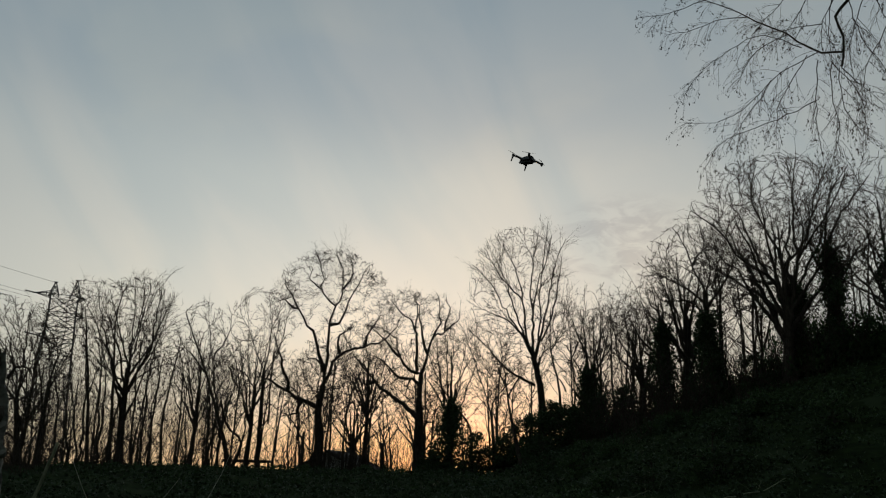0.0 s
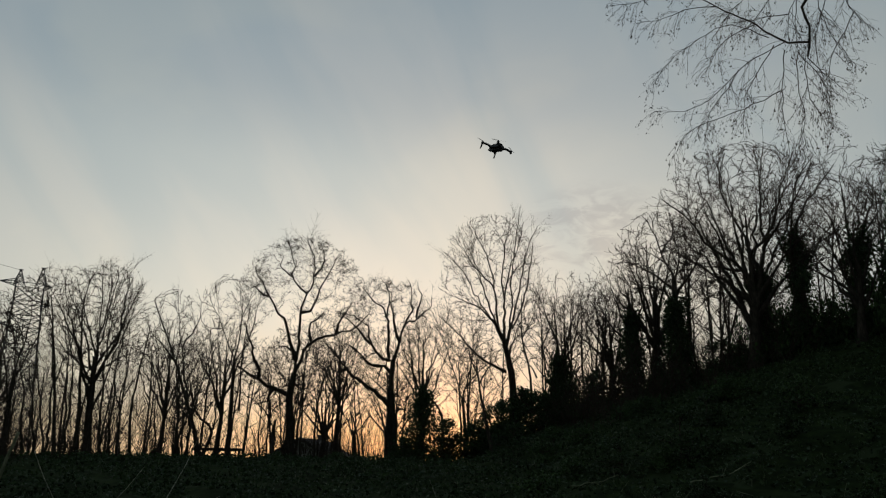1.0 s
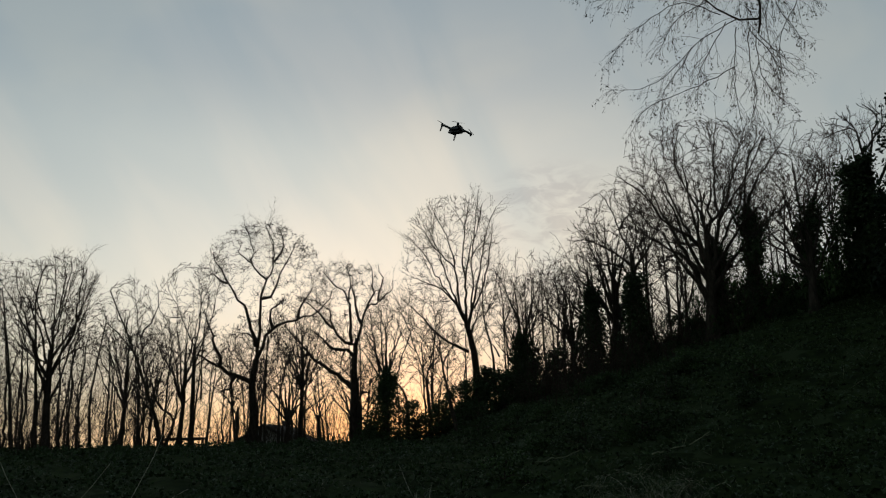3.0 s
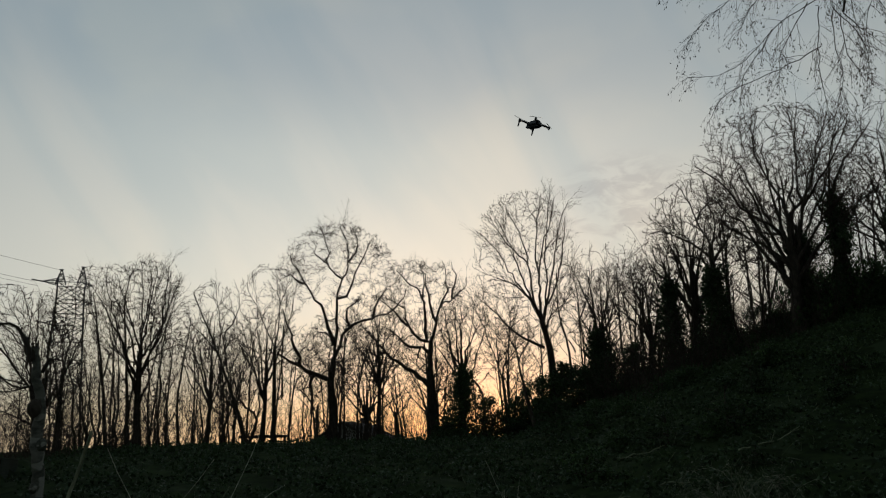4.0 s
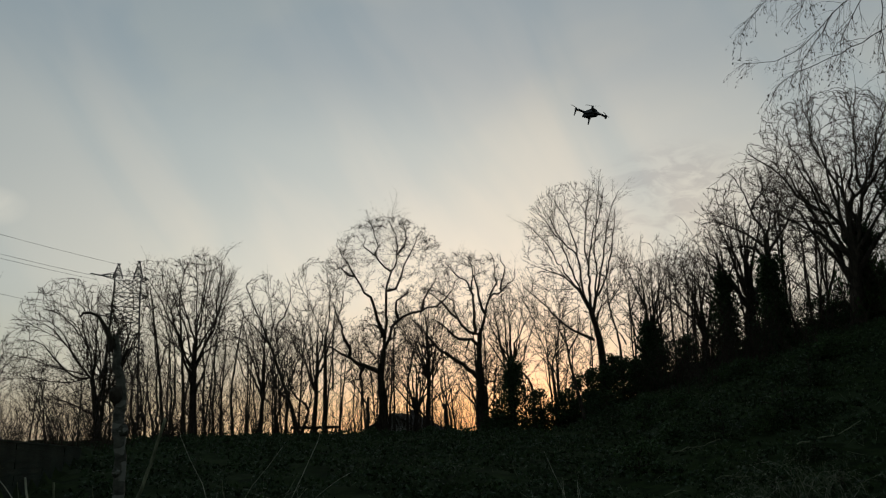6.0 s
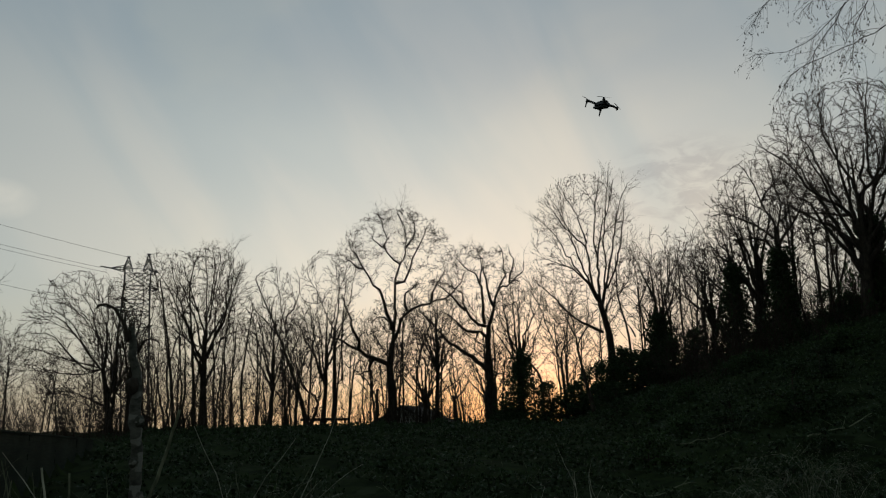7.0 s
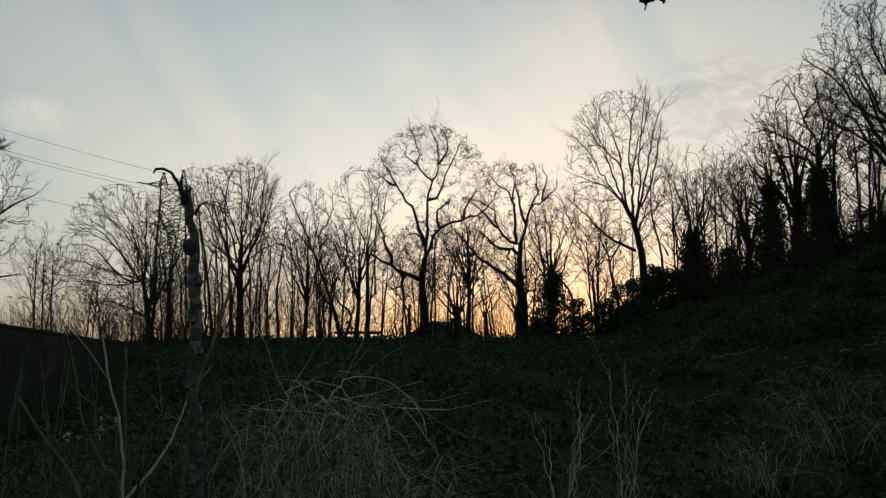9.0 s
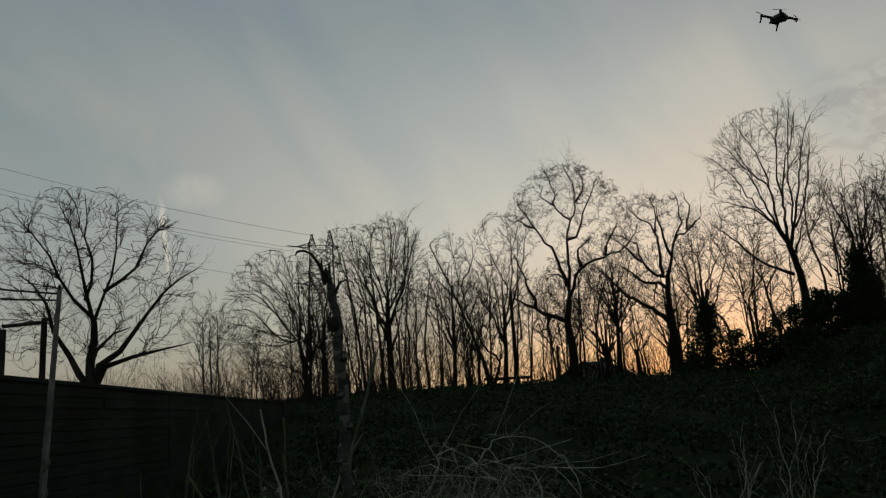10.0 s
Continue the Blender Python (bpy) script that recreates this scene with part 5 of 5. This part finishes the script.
def bramble(label, at, reach, height, canes, seed, mat, leaf_count=260):
    """Canes that arch over and trail, with fine twigs and a few leaves."""
    rng = np.random.default_rng(seed)
    x, y = at
    z = gz(x, y)
    ob = thing("bramble_bush", (x, y, z), label, "bramble", "brambles")
    n, k = canes, 10
    a = rng.random(n) * 2 * math.pi
    s = np.linspace(0, 1, k)[None]
    R = (reach * rng.uniform(0.4, 1.1, n))[:, None]
    H = (height * rng.uniform(0.55, 1.1, n))[:, None]
    peak = rng.uniform(0.45, 0.8, n)[:, None]
    up = H * (1 - ((s - peak) / peak) ** 2).clip(-0.6, 1)
    root = rng.normal(size=(n, 2)) * reach * 0.25
    bend = rng.normal(size=(n, 1)) * 0.5
    ang = a[:, None] + bend * s
    p = np.stack([root[:, :1] + np.cos(ang) * R * s, root[:, 1:] + np.sin(ang) * R * s, np.maximum(up, 0.02) - 0.03], -1)
    p[:, 1:] += rng.normal(size=(n, k - 1, 3)) * 0.018
    r = 0.0036 * np.linspace(1, 0.4, k)[None] * rng.uniform(0.6, 1.3, n)[:, None]
    half = n // 2
    placed("canework", tube_mesh("canework", [(p[:half], r[:half])], mat, 5), ob, "arching pale dead canes")
    placed("canework", tube_mesh("canework", [(p[half:], r[half:])], DULL_CANE, 5), ob, "arching brown canes")
    g1 = sprout(rng, p, r, 7.0, 0.15, 55, 0.16, 0.3, 0.0024, 4, 0.35, -0.04)
    g2 = sprout(rng, *g1, 11.0, 0.1, 50, 0.5, 0.2, 0.0023, 2, 0.35, -0.04)
    tagged(placed("twigwork", tube_mesh("twigwork", [g1], DULL_CANE, 3), ob, "tangle of dry brown twigs"), kind="stuff")
    tagged(placed("fine_twigwork", tube_mesh("fine_twigwork", [g2], mat, 3), ob, "tangle of fine dry twigs"), kind="stuff")
    c = g1[0].reshape(-1, 3)[rng.integers(0, g1[0].shape[0] * g1[0].shape[1], leaf_count)]
    tagged(placed("leaves", leaves("leaves", rng, c + rng.normal(size=c.shape) * 0.02, 0.035, BRAMBLE), ob), kind="stuff")
    return ob


bramble("arching mound of pale dead bramble canes", (-1.55, 4.75), 0.75, 1.16, 40, 91, CANE)
bramble("arching mound of pale dead bramble canes", (-1.15, 4.6), 0.6, 1.0, 34, 191, CANE)
# long pale canes bowing over the mound
rc = random.Random(31)
for n in range(9):
    bx, by = -1.62 + rc.uniform(-0.25, 0.3), 4.55 + rc.uniform(-0.2, 0.25)
    top, out = rc.uniform(1.02, 1.2), rc.uniform(0.35, 0.75)
    dep = rc.uniform(-0.25, 0.25)
    sapling("long pale bramble cane bowing over to the ground", (bx, by),
            [[0, 0, -0.05, 0.0045, 0.06, 0, top * 0.6, 0.004, 0.2, dep * 0.4, top, 0.004, out * 0.75, dep * 0.8, top - 0.06, 0.0035, out, dep, top - 0.25 - rc.uniform(0, 0.2), 0.003]],
            CANE, 500 + n, 3.0, name="bramble_cane", category="bramble", low=0.3, crook=0.014)
bramble("arching mound of pale dead bramble canes", (-1.0, 5.3), 0.7, 0.95, 40, 92, CANE)
bramble("low tangle of brown bramble canes", (-2.3, 5.2), 0.85, 1.0, 44, 93, DULL_CANE, 3200)
bramble("low tangle of brown bramble canes", (-2.85, 4.7), 0.7, 0.75, 40, 102, DULL_CANE, 1800)
bramble("low tangle of brown bramble canes", (-3.5, 5.1), 0.8, 0.8, 40, 103, DULL_CANE, 1800)
bramble("low tangle of brown bramble canes", (-3.2, 6.0), 0.95, 0.95, 40, 94, DULL_CANE, 900)
bramble("low tangle of brown bramble canes", (-1.85, 6.6), 0.9, 1.2, 44, 95, DULL_CANE, 1400)
bramble("low tangle of brown bramble canes", (-4.3, 7.2), 1.0, 0.9, 40, 96, DULL_CANE, 600)
bramble("low tangle of brown bramble canes", (0.4, 8.6), 0.9, 0.8, 36, 97, DULL_CANE, 700)
bramble("low tangle of pale dead canes on the slope", (2.6, 11.0), 1.0, 0.8, 36, 98, CANE, 700)
bramble("low tangle of pale dead canes on the slope", (4.6, 14.0), 1.2, 1.0, 36, 99, CANE, 900)
bramble("low tangle of brown bramble canes", (-0.2, 5.5), 0.5, 0.5, 30, 100, DULL_CANE, 500)
bramble("low tangle of pale dead canes on the slope", (6.5, 18.0), 1.3, 1.1, 40, 101, CANE, 900)


def flower(at, seed):
    """A small cluster of white blossom on a thin stalk."""
    rng = np.random.default_rng(seed)
    x, y, z = at
    g = gz(x, y)
    ob = thing("white_flower", (x, y, g), "small cluster of white blossom on a thin stalk", "flower", "white flowers")
    placed("stalk", tube_mesh("stalk", rod([(0, 0, -0.05), (0.01, 0, (z - g) * 0.6), (0, 0, z - g)], [0.003, 0.002, 0.0015]), DULL_CANE, 4), ob)
    c = np.array([0, 0, z - g]) + rng.normal(size=(9, 3)) * 0.008
    placed("blossom", leaves("blossom", rng, c, 0.014, PETAL), ob)


rf = random.Random(4)
for n in range(9):
    flower((-2.66 + rf.uniform(-0.12, 0.16), 4.35 + rf.uniform(-0.1, 0.1), 0.90 + rf.uniform(-0.05, 0.12)), 400 + n)
flower((-1.23, 4.89, 1.02), 420)
flower((-1.23, 4.90, 0.97), 421)


def build_birch():
    """A birch beside the walk whose hanging spray reaches over it."""
    rng = np.random.default_rng(77)
    x, y = 12.2, 12.2
    z = gz(x, y)
    ob = thing("birch_tree", (x, y, z), "birch with long hanging twigs and catkins over the walk", "tree")
    o = np.array([x, y, z])
    trunk, tr = limb_curve(rng, np.array([(0, 0, -0.3), (-0.1, 0.1, 4), (-0.2, 0.1, 8.5), (0.0, 0.2, 13.5)]), 0.24, 0.10, 0.03)
    placed("trunk", tube_mesh("trunk", [(trunk, tr)], BIRCH, 12), ob)
    groups = []
    sprays = [
        ([12.2, 12.3, 11.2, 11.0, 13.0, 12.6, 9.2, 13.5, 12.2, 8.16, 13.82, 11.04], 0.06, 0.03),
        ([11.0, 13.0, 12.6, 9.6, 13.2, 12.3, 8.58, 13.57, 10.88], 0.03, 0.02),
        ([8.16, 13.82, 11.04, 7.93, 13.95, 10.72, 8.01, 13.91, 10.29, 7.99, 13.92, 9.93, 7.93, 13.95, 9.62], 0.032, 0.022),
        ([7.99, 13.92, 9.93, 7.61, 14.13, 10.04, 7.12, 14.38, 10.55, 6.46, 14.68, 11.16, 5.74, 14.97, 11.72, 5.12, 15.19, 12.10], 0.024, 0.006),
        ([7.61, 14.13, 10.04, 7.14, 14.37, 9.83, 6.78, 14.54, 9.60, 6.35, 14.75, 9.12, 5.80, 15.01, 8.86, 5.20, 15.20, 8.92], 0.0105, 0.004),
        ([6.46, 14.68, 11.13, 5.95, 14.89, 11.19, 5.51, 15.06, 11.06, 4.92, 15.26, 11.01], 0.0105, 0.004),
        ([7.34, 14.27, 10.20, 6.69, 14.58, 10.66, 6.13, 14.82, 10.43, 5.64, 15.01, 10.11, 5.18, 15.17, 9.51], 0.0105, 0.004),
        ([7.58, 14.15, 9.86, 7.45, 14.21, 8.57, 7.48, 14.20, 7.61], 0.0105, 0.004),
        ([7.79, 14.03, 9.74, 7.73, 14.06, 8.94, 7.77, 14.04, 8.29, 7.54, 14.16, 7.45], 0.0105, 0.004),
        ([7.89, 13.97, 9.60, 7.89, 13.97, 8.79, 8.07, 13.87, 8.27, 8.26, 13.76, 7.99], 0.0105, 0.004),
        ([7.93, 13.95, 9.59, 8.19, 13.80, 9.14, 8.49, 13.62, 8.63], 0.0105, 0.004),
        ([7.48, 14.20, 9.00, 6.97, 14.45, 8.78, 6.23, 14.78, 8.55, 5.81, 14.95, 8.37, 5.46, 15.08, 7.83], 0.0105, 0.004),
        ([7.93, 13.95, 11.12, 7.71, 14.08, 10.64, 7.66, 14.10, 10.06], 0.0105, 0.004),
        ([7.91, 13.96, 11.13, 7.81, 14.02, 10.47, 7.79, 14.03, 9.74], 0.0105, 0.004),
        ([8.16, 13.82, 11.04, 8.29, 13.75, 10.15, 8.46, 13.64, 9.65, 8.64, 13.53, 9.22], 0.0105, 0.004),
        ([7.71, 14.08, 10.64, 7.13, 14.37, 10.66, 6.69, 14.58, 10.69], 0.0105, 0.004),
        ([6.78, 14.54, 9.60, 6.48, 14.67, 9.09, 6.19, 14.79, 8.70, 6.07, 14.85, 8.16], 0.0105, 0.004),
        ([7.41, 14.23, 10.01, 7.11, 14.38, 9.47, 6.87, 14.50, 9.02, 6.76, 14.55, 8.27], 0.0105, 0.004),
        ([5.74, 14.97, 11.72, 5.25, 15.15, 11.58, 4.84, 15.28, 11.52, 4.43, 15.40, 11.52], 0.0105, 0.004),
        ([8.58, 13.57, 10.88, 8.66, 13.52, 10.52, 8.80, 13.43, 10.14, 8.92, 13.35, 9.98], 0.0105, 0.004),
        ([7.28, 14.30, 11.57, 7.00, 14.44, 11.23, 6.66, 14.59, 10.84], 0.0105, 0.004),
        ([7.61, 14.13, 11.40, 7.27, 14.30, 10.86, 6.93, 14.47, 10.37], 0.0105, 0.004),
        ([8.41, 13.67, 11.06, 8.20, 13.80, 10.46, 8.08, 13.87, 9.94, 8.09, 13.86, 9.22], 0.0105, 0.004),
        ([8.72, 13.48, 10.39, 8.44, 13.65, 9.82, 8.25, 13.77, 9.34, 8.22, 13.79, 8.65], 0.0105, 0.004),
        ([7.79, 14.03, 9.74, 8.05, 13.89, 9.23, 8.18, 13.81, 8.66, 8.19, 13.80, 7.98], 0.0105, 0.004),
        ([7.12, 14.38, 10.55, 6.67, 14.59, 10.37, 6.38, 14.72, 10.03, 6.17, 14.81, 9.61], 0.0105, 0.004),
    ]
    limbs = []
    for pts, r0, r1 in sprays:
        q = np.array(pts, float).reshape(-1, 3) - o
        c, r = limb_curve(rng, q, r0, r1, 0.012, 0.18)
        placed("limb", tube_mesh("limb", [(c, r)], BARK, 6), ob)
        limbs.append((c, r))
    tips = []
    for c, r in limbs[1:]:
        span = np.linalg.norm(np.diff(c[0], axis=0), axis=1).sum()
        g1 = sprout(rng, c, r, 15.0, 0.08, 42, 0.5 / span, 0.35, 0.0048, 6, 0.10, -0.16)
        g2 = sprout(rng, *g1, 8.0, 0.15, 40, 0.5, 0.2, 0.0034, 3, 0.13, -0.16)
        groups += [g1, g2]
        tips += [g1[0][:, -2:].reshape(-1, 3), g2[0][:, -1]]
    placed("crown", tube_mesh("crown", groups, TWIG, 3), ob, "hanging fine bare twigs")
    c = np.concatenate(tips)
    c = c[rng.random(len(c)) < 0.5]
    c = np.repeat(c, 2, 0)
    c = c + np.array([0, 0, -0.03]) + rng.normal(size=c.shape) * 0.012
    tagged(placed("catkin_spray", leaves("catkin_spray", rng, c, 0.06, BUD, upright=-1.6, narrow=0.3), ob, "small brown hanging catkins"), kind="stuff")


build_birch()


def build_drone():
    """A folding quadcopter: shell, four arms with motors, blades at rest, legs and a gimbal camera."""
    ob = new("drone")
    ob.matrix_basis = pose(0.985, 7.45, 4.72) @ Matrix.Rotation(radians(14), 4, "Y") @ Matrix.Rotation(radians(46), 4, "Z") @ Matrix.Scale(0.85, 4)
    tagged(ob, "small dark grey quadcopter drone hovering over the hollow", "drone")
    bm = box_bm(0.115, 0.2, 0.082, (0, 0, -0.042), 0.026, 0.84)
    part("body", bm, SHELL, ob)
    part("battery", box_bm(0.06, 0.095, 0.02, (0, -0.02, 0.024), 0.007), SHELL, ob)
    g = part("gimbal", box_bm(0.042, 0.034, 0.040, (0, 0.088, -0.040), 0.010), SHELL, ob)
    bm = bmesh.new()
    bmesh.ops.create_cone(bm, cap_ends=True, segments=20, radius1=0.013, radius2=0.011, depth=0.014)
    part("lens", bm, LENS, g, "", pose(0, 0.110, -0.020, 90))
    for sx in (-1, 1):
        for sy in (-1, 1):
            tip = (sx * 0.128, sy * 0.105 + (0.02 if sy > 0 else -0.015), 0.012 if sy > 0 else -0.006)
            root = (sx * 0.036, sy * 0.062, 0.004)
            mid = tuple((a + b) / 2 + (0.006 if i == 2 else 0) for i, (a, b) in enumerate(zip(root, tip)))
            arm = placed("arm", tube_mesh("arm", rod([root, mid, tip], [0.016, 0.013, 0.012]), SHELL, 8), ob)
            x, y, z = tip
            placed("motor", tube_mesh("motor", rod([(x, y, z - 0.016), (x, y, z - 0.014), (x, y, z + 0.018), (x, y, z + 0.024)], [0.010, 0.0145, 0.0145, 0.006]), SHELL, 14), arm)
            if sy > 0:
                placed("leg", tube_mesh("leg", rod([(x, y, z - 0.01), (x + sx * 0.002, y, z - 0.035), (x + sx * 0.004, y + 0.004, z - 0.078)], [0.012, 0.009, 0.007]), SHELL, 8), arm)
            else:
                placed("leg", tube_mesh("leg", rod([(x, y, z - 0.01), (x, y, z - 0.026)], [0.010, 0.006]), SHELL, 8), arm)
            for turn in (0.6 * sx + 0.4 * sy, 0.6 * sx + 0.4 * sy + math.pi):
                bm = bmesh.new()
                prof = [(0.006, 0.005), (0.03, 0.011), (0.06, 0.009), (0.085, 0.003)]
                lo = [bm.verts.new((d, -w * 0.4, 0.0)) for d, w in prof]
                hi = [bm.verts.new((d, w * 0.6, 0.002)) for d, w in prof]
                for i in range(3):
                    bm.faces.new((lo[i], lo[i + 1], hi[i + 1], hi[i]))
                bmesh.ops.solidify(bm, geom=list(bm.faces), thickness=0.0012)
                part("blade", bm, SHELL, arm, "", Matrix.Translation((x, y, z + 0.024)) @ Matrix.Rotation(turn, 4, "Z"))


build_drone()


def fallen_branch(label, at, length, turn, seed, mat):
    """A bare branch lying on the slope, propped on its own side twigs."""
    rng = np.random.default_rng(seed)
    x, y = at
    ob = thing("fallen_branch", (x, y, gz(x, y)), label, "branch", "fallen branches", turn=turn)
    a = radians(turn)
    s = np.linspace(-0.5, 0.5, 6) * length
    px, py = x + np.cos(a) * s, y + np.sin(a) * s
    p = np.stack([s, rng.normal(size=6) * 0.03, ground_z(px, py) - gz(x, y) + 0.16 + rng.normal(size=6) * 0.03], 1)
    c, r = limb_curve(rng, p, 0.028, 0.010, 0.012, 0.15)
    placed("stem", tube_mesh("stem", [(c, r)], mat, 6), ob)
    g = sprout(rng, c, r, 2.5, 0.1, 45, 0.2, 0.4, 0.008, 4, 0.15, 0.0)
    tagged(placed("twigwork", tube_mesh("twigwork", [g], mat, 4), ob), kind="stuff")


for n, (fx, fy, fl, ft) in enumerate(((6.3, 21.6, 1.6, 8), (3.8, 21.1, 1.8, 12), (6.2, 26.2, 1.5, -20), (5.6, 16.3, 1.4, 35), (5.7, 34.5, 2.0, 60), (9.5, 24.0, 2.2, 15))):
    fallen_branch("weathered fallen branch lying across the slope", (fx, fy), fl, ft, 600 + n, DULL_CANE)


# ---- ground cover ----
def ground_cover(name, label, count, xs, ys, size, mat, seed, lift, upright, category, narrow=0.6, near=1.0):
    """Low leaves strewn over the ground, thinning with distance: one object."""
    rng = np.random.default_rng(seed)
    x = rng.uniform(*xs, count)
    y = ys[0] + (ys[1] - ys[0]) * rng.random(count) ** near
    keep = (noise_mask(x, y, seed * 0.37) > 0.25) & (beside_wall(x, y) < -0.3)
    x, y = x[keep], y[keep]
    grow = np.clip(y / 14.0, 0.5, 1.1)
    p = np.stack([x, y, ground_z(x, y) + lift * rng.random(len(x)) * grow * (0.4 + noise_mask(x * 1.7, y * 1.7, seed))], 1)
    me = leaves(name, rng, p, size, mat, upright, narrow)
    tagged(placed(name, me), label, category, kind="stuff")


ground_cover("ivy_cover", "dark ivy and weeds over the ground of the hollow", 60000, (-12, 28), (6, 46), 0.11, IVY, 21, 0.16, 0.2, "ivy", 0.7, 1.5)
ground_cover("ivy_cover", "dark ivy and weeds over the ground of the hollow", 40000, (-24, 28), (10, 52), 0.16, IVY, 22, 0.22, 0.2, "ivy", 0.7, 1.2)
ground_cover("grass", "rough dull grass in the hollow", 8000, (-7, 6), (5.5, 10), 0.16, GRASS, 23, 0.10, 2.4, "grass", 0.07, 1.3)
ground_cover("dead_stems", "pale dead stalks lying over the slope", 1300, (-4, 26), (8, 44), 0.6, DULL_CANE, 24, 0.25, 0.7, "stalks", 0.02, 1.2)
